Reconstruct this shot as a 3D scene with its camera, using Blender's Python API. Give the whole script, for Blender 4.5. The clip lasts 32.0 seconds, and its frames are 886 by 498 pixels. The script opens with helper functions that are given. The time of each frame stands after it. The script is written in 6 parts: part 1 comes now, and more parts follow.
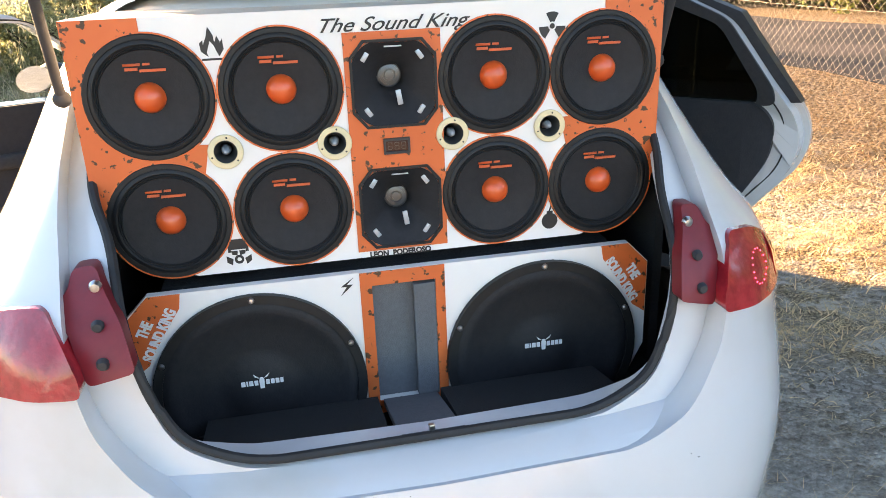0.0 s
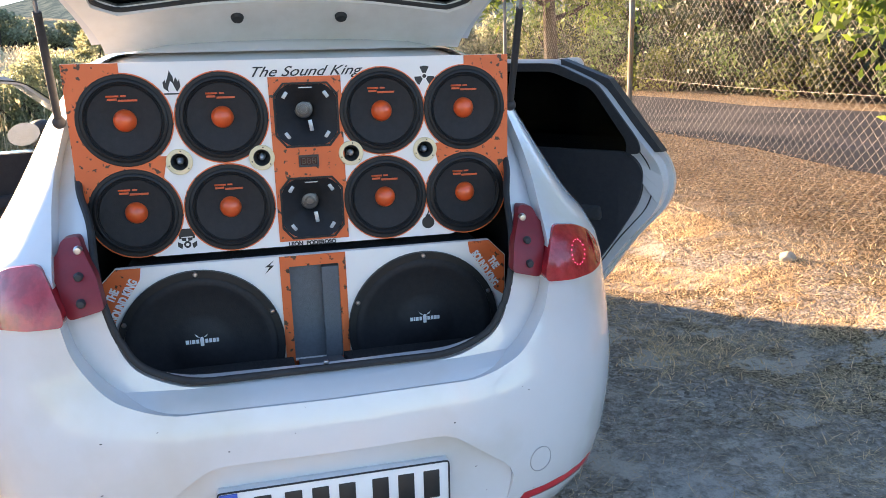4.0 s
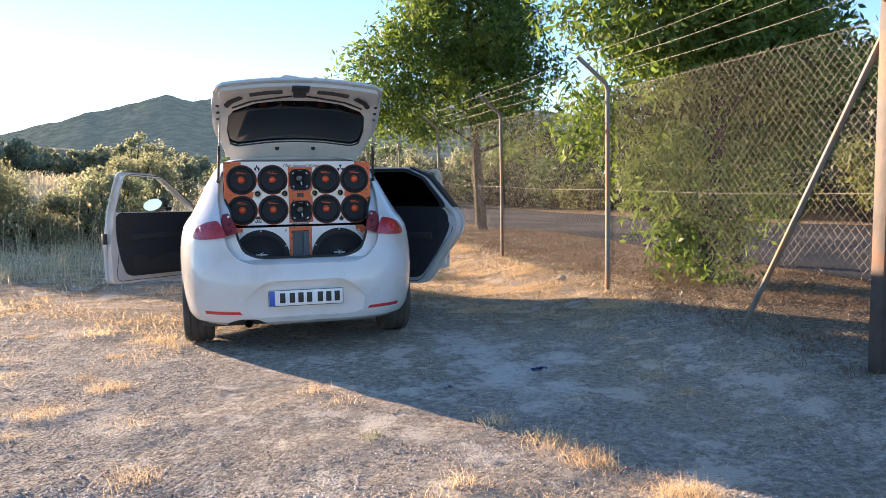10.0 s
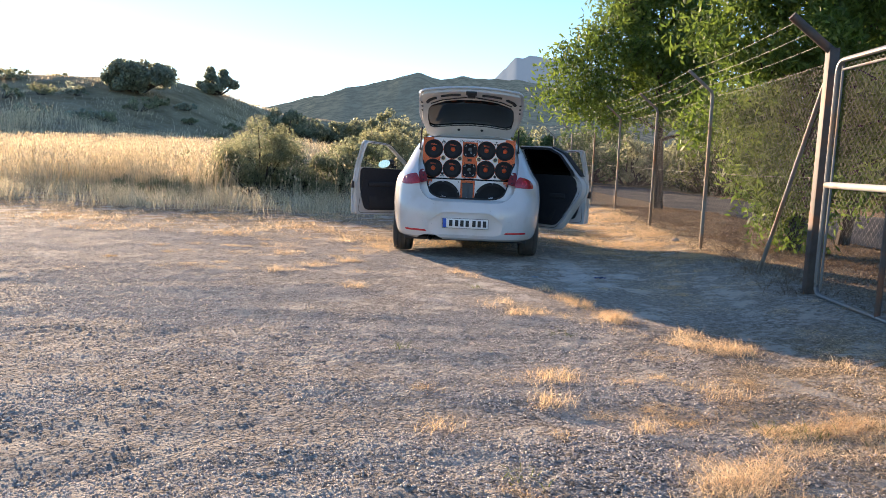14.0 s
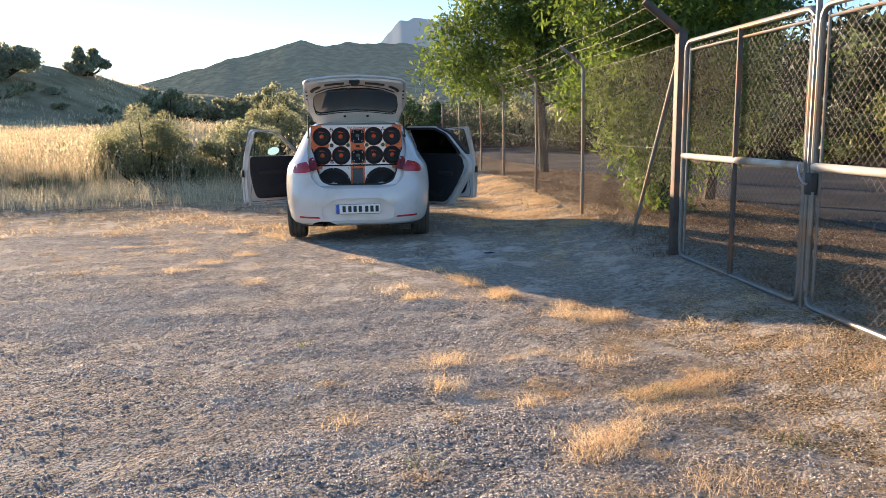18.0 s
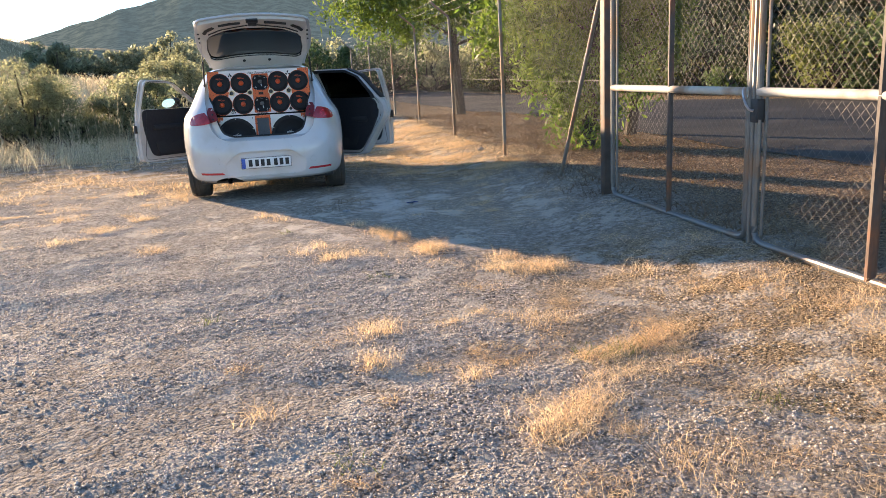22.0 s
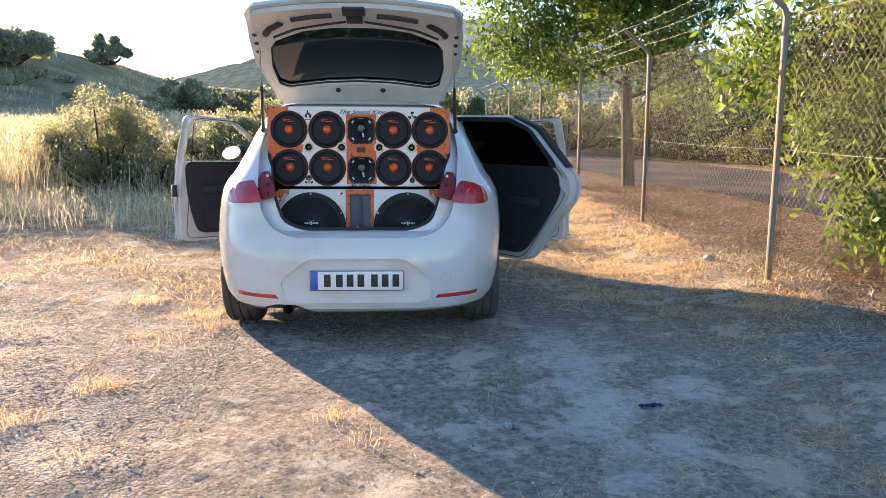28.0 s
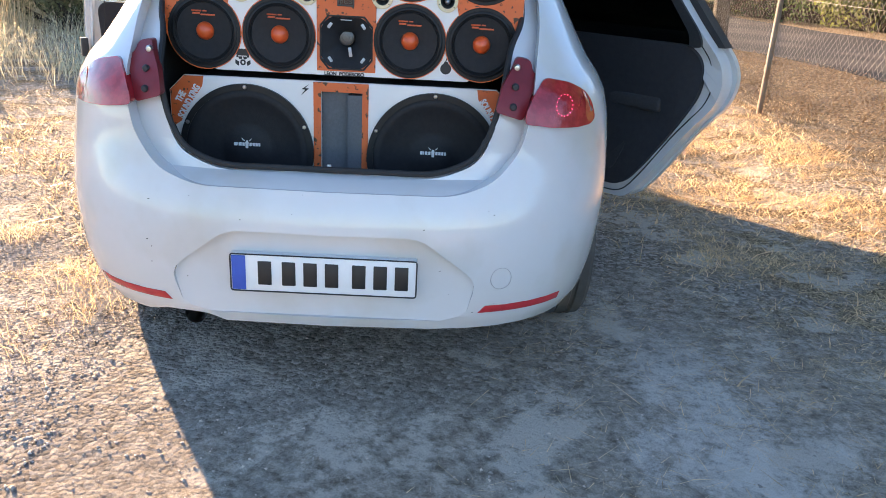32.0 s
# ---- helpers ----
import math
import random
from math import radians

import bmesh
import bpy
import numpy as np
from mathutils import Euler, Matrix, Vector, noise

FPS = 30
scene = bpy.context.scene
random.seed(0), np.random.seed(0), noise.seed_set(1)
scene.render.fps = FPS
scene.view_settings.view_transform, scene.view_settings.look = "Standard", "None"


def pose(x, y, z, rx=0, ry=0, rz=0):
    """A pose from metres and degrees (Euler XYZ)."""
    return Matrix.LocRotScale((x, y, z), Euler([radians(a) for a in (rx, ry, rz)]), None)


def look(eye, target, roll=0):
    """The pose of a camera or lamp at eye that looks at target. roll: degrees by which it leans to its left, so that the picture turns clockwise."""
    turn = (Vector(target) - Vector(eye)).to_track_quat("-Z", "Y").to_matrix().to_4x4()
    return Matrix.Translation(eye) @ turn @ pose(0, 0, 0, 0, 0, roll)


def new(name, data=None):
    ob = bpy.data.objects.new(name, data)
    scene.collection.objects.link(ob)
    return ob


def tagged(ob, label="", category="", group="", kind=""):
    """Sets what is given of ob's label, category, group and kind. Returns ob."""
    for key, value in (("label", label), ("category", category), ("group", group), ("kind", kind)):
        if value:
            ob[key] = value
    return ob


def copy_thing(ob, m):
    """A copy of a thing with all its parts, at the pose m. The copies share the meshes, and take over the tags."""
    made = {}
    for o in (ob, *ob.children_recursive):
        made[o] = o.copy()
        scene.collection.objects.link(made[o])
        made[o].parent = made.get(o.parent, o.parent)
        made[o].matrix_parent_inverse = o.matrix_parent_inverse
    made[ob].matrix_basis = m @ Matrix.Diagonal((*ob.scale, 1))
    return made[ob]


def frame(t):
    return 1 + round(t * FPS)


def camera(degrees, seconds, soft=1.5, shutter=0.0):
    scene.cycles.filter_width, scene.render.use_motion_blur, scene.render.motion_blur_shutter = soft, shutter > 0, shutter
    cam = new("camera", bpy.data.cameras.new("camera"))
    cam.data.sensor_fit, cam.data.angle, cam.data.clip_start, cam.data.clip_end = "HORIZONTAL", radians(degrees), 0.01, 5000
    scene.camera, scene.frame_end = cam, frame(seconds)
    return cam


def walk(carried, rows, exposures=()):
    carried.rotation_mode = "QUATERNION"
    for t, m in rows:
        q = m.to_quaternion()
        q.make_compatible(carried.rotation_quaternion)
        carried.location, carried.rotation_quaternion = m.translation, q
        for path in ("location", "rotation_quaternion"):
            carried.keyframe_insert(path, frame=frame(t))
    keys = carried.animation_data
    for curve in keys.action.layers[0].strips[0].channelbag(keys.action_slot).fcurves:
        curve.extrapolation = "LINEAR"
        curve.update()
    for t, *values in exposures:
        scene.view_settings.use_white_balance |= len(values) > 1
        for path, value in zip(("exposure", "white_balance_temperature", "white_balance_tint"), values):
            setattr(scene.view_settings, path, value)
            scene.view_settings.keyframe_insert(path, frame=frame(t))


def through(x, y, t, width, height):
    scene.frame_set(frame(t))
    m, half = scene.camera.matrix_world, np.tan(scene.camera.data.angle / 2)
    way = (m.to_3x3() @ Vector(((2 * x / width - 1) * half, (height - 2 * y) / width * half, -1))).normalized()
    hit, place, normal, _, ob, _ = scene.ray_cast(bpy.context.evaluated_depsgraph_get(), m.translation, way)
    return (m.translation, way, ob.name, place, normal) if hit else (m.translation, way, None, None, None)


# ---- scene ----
cam = camera(60.5, 32.0, soft=0.6)
PATH = [
    (0, (-0.192, -0.995, 1.452), (0.18, 0.841, 0.752), -2.2),
    (0.5, (-0.205, -1.203, 1.456), (0.137, 0.653, 0.792), -2.1),
    (1, (-0.117, -1.381, 1.437), (0.159, 0.516, 0.865), -1.5),
    (1.5, (-0.043, -1.494, 1.414), (0.159, 0.408, 0.829), -0.7),
    (2, (-0.011, -1.525, 1.436), (0.143, 0.385, 0.861), -1.4),
    (2.5, (-0.022, -1.549, 1.417), (0.173, 0.374, 0.901), -2.1),
    (3, (0.027, -1.562, 1.419), (0.241, 0.355, 0.889), -2.1),
    (3.5, (0.013, -1.565, 1.398), (0.318, 0.345, 0.891), -1.6),
    (5.5, (-0.797, -1.441, 1.394), (-0.012, 0.322, 0.869), -1.1),
    (6, (-0.845, -1.621, 1.414), (-0.161, 0.191, 0.918), -3.4),
    (6.5, (-0.632, -1.929, 1.387), (0.018, -0.075, 1.01), -0.9),
    (7, (-0.363, -2.348, 1.368), (0.543, -0.621, 0.923), -2.9),
    (7.5, (-0.313, -2.815, 1.324), (0.565, -1.069, 0.896), -0.4),
    (8, (-0.331, -3.376, 1.322), (0.279, -1.506, 0.96), 0.7),
    (8.5, (-0.361, -3.939, 1.308), (0.202, -2.037, 1.053), -1.0),
    (9, (-0.363, -4.496, 1.299), (0.142, -2.57, 1.121), -1.3),
    (9.5, (-0.426, -5.014, 1.277), (0.043, -3.08, 1.082), -2.6),
    (10, (-0.443, -5.41, 1.218), (0.073, -3.486, 1.043), -0.8),
    (10.5, (-0.465, -5.96, 1.192), (0.004, -4.02, 1.067), -0.1),
    (11, (-0.381, -6.425, 1.184), (-0.109, -4.445, 1.11), 0.6),
    (11.5, (-0.285, -6.825, 1.176), (-0.099, -4.835, 1.107), -0.9),
    (12, (-0.187, -7.311, 1.17), (-0.011, -5.321, 1.096), -1.1),
    (12.5, (-0.032, -7.697, 1.156), (0.058, -5.702, 1.065), 0.8),
    (13, (-0.034, -8.11, 1.154), (-0.023, -6.113, 1.03), 0.8),
    (13.5, (0.036, -8.387, 1.158), (-0.003, -6.394, 0.992), 2.0),
    (14, (0.085, -8.59, 1.119), (0.01, -6.605, 0.888), 2.6),
    (14.5, (0.042, -8.756, 1.106), (0.008, -6.775, 0.836), 1.2),
    (16.5, (0.273, -9.01, 1.264), (0.32, -7.025, 1.026), 0.2),
    (17, (0.218, -8.986, 1.268), (0.368, -7.001, 1.083), 0.5),
    (17.5, (0.22, -8.949, 1.299), (0.389, -6.971, 1.051), 0.2),
    (18, (0.136, -8.877, 1.345), (0.324, -6.911, 1.029), -0.8),
    (18.5, (0.033, -8.83, 1.334), (0.291, -6.879, 0.975), -2.1),
    (19, (0.038, -8.825, 1.344), (0.349, -6.888, 0.959), -1.2),
    (19.5, (0.026, -8.854, 1.327), (0.399, -6.928, 0.938), -0.8),
    (20, (0.04, -8.875, 1.33), (0.497, -6.966, 0.944), -2.4),
    (20.5, (0.071, -8.867, 1.314), (0.567, -6.966, 0.938), -1.4),
    (21, (0.154, -8.831, 1.301), (0.556, -6.918, 0.88), 0.2),
    (21.5, (0.183, -8.623, 1.273), (0.534, -6.712, 0.797), -1.3),
    (22, (0.172, -8.337, 1.286), (0.561, -6.43, 0.827), -3.0),
    (22.5, (0.254, -7.998, 1.273), (0.527, -6.074, 0.801), -2.0),
    (23, (0.329, -7.701, 1.254), (0.522, -5.766, 0.785), -0.5),
    (23.5, (0.371, -7.324, 1.265), (0.593, -5.386, 0.821), -0.2),
    (24, (0.418, -6.98, 1.268), (0.588, -5.035, 0.836), 0.9),
    (24.5, (0.395, -6.707, 1.259), (0.475, -4.755, 0.83), 1.7),
    (25, (0.377, -6.344, 1.348), (0.477, -4.398, 0.896), -1.1),
    (27.5, (0.287, -4.583, 1.27), (0.357, -2.617, 0.908), 0.7),
    (28, (0.246, -4.197, 1.274), (0.357, -2.225, 0.957), 0.4),
    (28.5, (0.302, -3.875, 1.291), (0.432, -1.912, 0.928), 0.9),
    (29, (0.322, -3.605, 1.315), (0.451, -1.652, 0.905), -0.6),
    (29.5, (0.375, -3.282, 1.345), (0.466, -1.331, 0.914), -3.1),
    (30, (0.435, -3.014, 1.3), (0.517, -1.051, 0.922), -0.2),
    (30.5, (0.354, -2.825, 1.249), (0.436, -0.864, 0.866), 2.3),
    (31, (0.259, -2.624, 1.26), (0.25, -0.711, 0.675), 0.9),
    (31.5, (0.302, -2.289, 1.268), (0.254, -0.42, 0.556), 1.0),
    (32, (0.292, -1.967, 1.254), (0.328, -0.095, 0.553), 3.1),
]
EXPOSURE = [(0.0, 3.12, 9250, 20), (1.5, 2.74, 7950, 20), (3.0, 2.68, 7550, 20), (5.5, 2.45, 8000, 20), (7.0, 2.7, 8700, 19), (9.0, 2.08, 7100, 16), (11.0, 1.68, 6570, 16), (13.0, 1.5, 6700, 16),
            (16.5, 1.45, 6550, 15), (19.0, 1.55, 7100, 15), (22.0, 1.72, 6950, 15), (25.0, 1.85, 6850, 15), (28.0, 2.08, 7200, 17), (30.0, 2.3, 7100, 18), (31.0, 2.32, 7250, 18), (32.0, 2.54, 7500, 19)]
walk(cam, [(t, look(eye, target, roll)) for t, eye, target, roll in PATH], EXPOSURE)

# ---- world ----
SUN_EL, SUN_AZ = radians(9.6), radians(-34.4)
world = bpy.data.worlds.new("sky")
scene.world = world
world.use_nodes = True
wn = world.node_tree
sky = wn.nodes.new("ShaderNodeTexSky")
sky.sky_type = 'NISHITA'
sky.sun_disc = False
sky.sun_elevation, sky.sun_rotation = SUN_EL, SUN_AZ
sky.air_density, sky.dust_density, sky.ozone_density = 0.85, 0.02, 3.0
wn.links.new(sky.outputs[0], wn.nodes["Background"].inputs[0])
wn.nodes["Background"].inputs[1].default_value = 0.122
sun_data = bpy.data.lights.new("sun", 'SUN')
sun_data.energy, sun_data.angle, sun_data.color = 5.0, radians(0.6), (1.0, 0.77, 0.53)
sun = new("sun", sun_data)
TO_SUN = Vector((math.sin(SUN_AZ) * math.cos(SUN_EL), math.cos(SUN_AZ) * math.cos(SUN_EL), math.sin(SUN_EL)))
sun.matrix_world = look((0, 0, 30), Vector((0, 0, 30)) - TO_SUN)


# ---- materials ----
def material(name, c1, c2=None, rough=0.6, metal=0.0, scale=20.0, fine=0.0, bump=0.0, coat=0.0, spread=0.5, c3=None, big=0.6,
             emit=None, through=0.0, spec=0.5, vary=0.0):
    """Two colours mixed by noise, a third by a broad noise, fine relief."""
    m = bpy.data.materials.new(name)
    m.use_nodes = True
    t = m.node_tree
    n, l = t.nodes, t.links
    b = n["Principled BSDF"]
    b.inputs["Roughness"].default_value = rough
    b.inputs["Metallic"].default_value = metal
    b.inputs["Coat Weight"].default_value = coat
    b.inputs["Specular IOR Level"].default_value = spec
    b.inputs["Transmission Weight"].default_value = through
    co = n.new("ShaderNodeTexCoord")
    c2 = c2 or tuple(v * 0.8 for v in c1)
    noise1 = n.new("ShaderNodeTexNoise")
    noise1.inputs["Scale"].default_value, noise1.inputs["Detail"].default_value = scale, 6.0
    noise1.inputs["Roughness"].default_value = 0.65
    l.new(co.outputs["Object"], noise1.inputs["Vector"])
    ramp = n.new("ShaderNodeValToRGB")
    ramp.color_ramp.elements[0].position, ramp.color_ramp.elements[1].position = 0.5 - spread / 2, 0.5 + spread / 2
    ramp.color_ramp.elements[0].color, ramp.color_ramp.elements[1].color = (*c1, 1), (*c2, 1)
    l.new(noise1.outputs["Fac"], ramp.inputs[0])
    colour = ramp.outputs[0]
    if c3:
        noise2 = n.new("ShaderNodeTexNoise")
        noise2.inputs["Scale"].default_value, noise2.inputs["Detail"].default_value = big, 5.0
        l.new(co.outputs["Object"], noise2.inputs["Vector"])
        r2 = n.new("ShaderNodeValToRGB")
        r2.color_ramp.elements[0].position, r2.color_ramp.elements[1].position = 0.48, 0.62
        l.new(noise2.outputs["Fac"], r2.inputs[0])
        mix = n.new("ShaderNodeMix")
        mix.data_type = 'RGBA'
        l.new(r2.outputs[0], mix.inputs[0])
        l.new(colour, mix.inputs[6])
        mix.inputs[7].default_value = (*c3, 1)
        colour = mix.outputs[2]
    if vary:
        geo = n.new("ShaderNodeNewGeometry")
        hsv = n.new("ShaderNodeHueSaturation")
        mr = n.new("ShaderNodeMapRange")
        mr.inputs[3].default_value, mr.inputs[4].default_value = 1 - vary, 1 + vary
        l.new(geo.outputs["Random Per Island"], mr.inputs[0])
        l.new(mr.outputs[0], hsv.inputs["Value"])
        l.new(colour, hsv.inputs["Color"])
        colour = hsv.outputs[0]
    l.new(colour, b.inputs["Base Color"])
    if bump:
        bn = n.new("ShaderNodeBump")
        bn.inputs["Strength"].default_value, bn.inputs["Distance"].default_value = bump, 0.01
        noise3 = n.new("ShaderNodeTexNoise")
        noise3.inputs["Scale"].default_value, noise3.inputs["Detail"].default_value = fine or scale * 4, 4.0
        l.new(co.outputs["Object"], noise3.inputs["Vector"])
        l.new(noise3.outputs["Fac"], bn.inputs["Height"])
        l.new(bn.outputs[0], b.inputs["Normal"])
    if emit:
        b.inputs["Emission Color"].default_value, b.inputs["Emission Strength"].default_value = (*emit[:3], 1), emit[3]
    return m


def leafy(name, c1, c2, glow=0.35, rough=0.55):
    """Thin leaves or straw: part of the light passes through."""
    m = material(name, c1, c2, rough=rough, scale=1.5, vary=0.35, spread=0.4)
    n, l = m.node_tree.nodes, m.node_tree.links
    b, out = n["Principled BSDF"], n["Material Output"]
    tr = n.new("ShaderNodeBsdfTranslucent")
    src = b.inputs["Base Color"].links[0].from_socket
    lift = n.new("ShaderNodeHueSaturation")
    lift.inputs["Value"].default_value, lift.inputs["Saturation"].default_value = 1.3, 1.08
    l.new(src, lift.inputs["Color"])
    l.new(lift.outputs[0], tr.inputs[0])
    mx = n.new("ShaderNodeMixShader")
    mx.inputs[0].default_value = glow
    l.new(b.outputs[0], mx.inputs[1])
    l.new(tr.outputs[0], mx.inputs[2])
    l.new(mx.outputs[0], out.inputs[0])
    return m


paint = material("white_car_paint", (0.62, 0.62, 0.625), (0.56, 0.557, 0.552), rough=0.25, coat=0.7, scale=3, spread=0.7, c3=(0.53, 0.51, 0.475), big=2.6)
paint_in = material("white_inner_paint", (0.66, 0.64, 0.60), (0.54, 0.51, 0.46), rough=0.4, coat=0.2, scale=8)
black_trim = material("black_plastic", (0.018, 0.018, 0.02), (0.03, 0.03, 0.032), rough=0.6, scale=60, bump=0.1)
cabin_dark = material("dark_cabin_lining", (0.02, 0.021, 0.024), (0.035, 0.035, 0.038), rough=0.85, scale=90, bump=0.2)
carpet = material("black_boot_carpet", (0.015, 0.015, 0.016), (0.03, 0.03, 0.03), rough=0.95, scale=200, bump=0.5)
door_cloth = material("grey_door_trim", (0.014, 0.015, 0.020), (0.024, 0.025, 0.030), rough=0.8, scale=40, bump=0.15)
rubber = material("black_rubber", (0.012, 0.012, 0.012), (0.025, 0.025, 0.025), rough=0.7, scale=30)
tyre_mat = material("dusty_tyre", (0.035, 0.034, 0.032), (0.09, 0.08, 0.07), rough=0.85, scale=9, bump=0.2)
alloy = material("dull_alloy", (0.45, 0.45, 0.46), (0.35, 0.35, 0.35), rough=0.4, metal=0.9, scale=15)
steel = material("bright_screw", (0.6, 0.6, 0.6), (0.5, 0.5, 0.5), rough=0.3, metal=1.0)
galv = material("galvanised_steel", (0.27, 0.25, 0.22), (0.16, 0.145, 0.125), rough=0.6, metal=0.2, scale=12, c3=(0.30, 0.17, 0.09), big=2.0)
wire_mat = material("weathered_wire", (0.19, 0.17, 0.142), (0.11, 0.096, 0.078), rough=0.6, metal=0.3, scale=3)
pale_post = material("pale_painted_post", (0.55, 0.52, 0.46), (0.42, 0.38, 0.32), rough=0.7, scale=6, c3=(0.30, 0.2, 0.13), big=2.5, bump=0.2)
# gate frame and upright colours darkened to hold their backlit shade
gate_steel = material("silver_painted_gate_steel", (0.22, 0.215, 0.21), (0.15, 0.15, 0.148), rough=0.45, metal=0.5, scale=12, c3=(0.26, 0.17, 0.11), big=2.2, bump=0.1)
rusty = material("rusty_painted_post", (0.10, 0.083, 0.073), (0.058, 0.044, 0.037), rough=0.65, metal=0.2, scale=9, c3=(0.17, 0.08, 0.045), big=3.0, bump=0.2)
red_lens = material("red_lamp_lens", (0.46, 0.022, 0.03), (0.30, 0.012, 0.018), rough=0.22, coat=0.5, scale=26, spread=0.2, bump=0.12, fine=55)
red_inner = material("matt_red_lamp_mount", (0.24, 0.015, 0.02), (0.17, 0.01, 0.015), rough=0.45, scale=20)
amber = material("amber_lens", (0.50, 0.055, 0.035), (0.44, 0.04, 0.03), rough=0.15, coat=0.6)
lamp_on = material("lit_red_leds", (0.7, 0.02, 0.06), (0.6, 0.02, 0.05), rough=0.3, emit=(1.0, 0.05, 0.15, 0.8))
reflector_red = material("red_reflector", (0.55, 0.02, 0.03), (0.45, 0.015, 0.02), rough=0.2, coat=0.8, scale=60)
plate_white = material("number_plate_white", (0.80, 0.80, 0.79), (0.72, 0.72, 0.71), rough=0.35, scale=10)
plate_blue = material("number_plate_blue", (0.02, 0.10, 0.48), (0.02, 0.08, 0.40), rough=0.35)
ink = material("black_print", (0.012, 0.012, 0.012), (0.02, 0.02, 0.02), rough=0.5)
vinyl_white = material("white_vinyl", (0.80, 0.77, 0.74), (0.72, 0.68, 0.64), rough=0.5, scale=3, spread=0.8)
vinyl_orange = material("distressed_orange_vinyl", (0.74, 0.145, 0.035), (0.64, 0.11, 0.025), rough=0.5, scale=4, c3=(0.07, 0.03, 0.012), big=55)
for e, p in zip([n for n in vinyl_orange.node_tree.nodes if n.bl_idname == "ShaderNodeValToRGB"][-1].color_ramp.elements, (0.60, 0.63)):
    e.position = p
cone_mat = material("black_speaker_cone", (0.014, 0.014, 0.016), (0.022, 0.022, 0.024), rough=0.6, scale=70, bump=0.1, spec=0.25)
surround_mat = material("black_rubber_surround", (0.01, 0.01, 0.011), (0.018, 0.018, 0.018), rough=0.5, spec=0.3)
orange_cap = material("orange_dust_cap", (0.75, 0.10, 0.02), (0.68, 0.085, 0.02), rough=0.35, coat=0.3)
orange_ink = material("orange_print", (0.62, 0.10, 0.03), (0.55, 0.08, 0.02), rough=0.5)
cream = material("cream_tweeter_ring", (0.72, 0.60, 0.38), (0.66, 0.54, 0.33), rough=0.35, coat=0.3)
tweeter_grey = material("tweeter_throat", (0.07, 0.075, 0.08), (0.12, 0.12, 0.12), rough=0.35, metal=0.6)
pale_metal = material("pale_bracket", (0.42, 0.46, 0.50), (0.34, 0.37, 0.40), rough=0.35, metal=0.4)
port_grey = material("grey_port_carpet", (0.13, 0.137, 0.145), (0.10, 0.105, 0.112), rough=0.9, scale=120, bump=0.3)
print_white = material("white_print", (0.75, 0.75, 0.75), (0.68, 0.68, 0.68), rough=0.5)


def glass(name, tint, rough=0.02, ior=1.5):
    m = bpy.data.materials.new(name)
    m.use_nodes = True
    n, l = m.node_tree.nodes, m.node_tree.links
    n.remove(n["Principled BSDF"])
    gl, tr, mx, fr = n.new("ShaderNodeBsdfGlossy"), n.new("ShaderNodeBsdfTransparent"), n.new("ShaderNodeMixShader"), n.new("ShaderNodeFresnel")
    gl.inputs["Roughness"].default_value = rough
    tr.inputs[0].default_value = (*tint, 1)
    fr.inputs[0].default_value = ior
    l.new(fr.outputs[0], mx.inputs[0])
    l.new(tr.outputs[0], mx.inputs[1])
    l.new(gl.outputs[0], mx.inputs[2])
    l.new(mx.outputs[0], n["Material Output"].inputs[0])
    return m


glass_clear = glass("clear_glass", (0.90, 0.93, 0.92), 0.02, 1.2)
glass_dark = glass("tinted_glass", (0.05, 0.06, 0.054), 0.04, 1.22)
mirror_mat = material("mirror", (0.85, 0.87, 0.9), (0.85, 0.87, 0.9), rough=0.02, metal=1.0)


# ---- building helpers ----
def mesh_of(name, bm, mats, smooth=True):
    me = bpy.data.meshes.new(name)
    bm.to_mesh(me)
    bm.free()
    for m in mats if isinstance(mats, (list, tuple)) else (mats,):
        me.materials.append(m)
    if smooth:
        for p in me.polygons:
            p.use_smooth = True
        me.set_sharp_from_angle(angle=radians(32))
    return me


def part(name, bm, mat, parent, label="", smooth=True):
    """A bmesh as one mesh object under a thing or a part."""
    ob = new(name, mesh_of(name, bm, mat, smooth))
    ob.parent = parent
    if label:
        tagged(ob, label)
    return ob


def thing(name, label, category, m=None, group="", kind=""):
    ob = new(name)
    ob.empty_display_size = 0.1
    if m is not None:
        ob.matrix_world = m
    return tagged(ob, label, category, group, kind)


def box(bm, x0, y0, z0, x1, y1, z1, bev=0.0, seg=2):
    r = bmesh.ops.create_cube(bm, size=1)
    vs = r["verts"]
    for v in vs:
        v.co = Vector(((x0 + x1) / 2 + v.co.x * (x1 - x0), (y0 + y1) / 2 + v.co.y * (y1 - y0), (z0 + z1) / 2 + v.co.z * (z1 - z0)))
    if bev:
        es = list({e for v in vs for e in v.link_edges})
        bmesh.ops.bevel(bm, geom=es, offset=bev, segments=seg, affect='EDGES', profile=0.5)
    return bm


def tube(bm, a, b, r0, r1=None, seg=10, caps=True):
    a, b = Vector(a), Vector(b)
    d = b - a
    q = d.to_track_quat('Z', 'Y').to_matrix().to_4x4()
    bmesh.ops.create_cone(bm, cap_ends=caps, segments=seg, radius1=r0, radius2=r0 if r1 is None else r1, depth=d.length,
                          matrix=Matrix.Translation((a + b) / 2) @ q)
    return bm


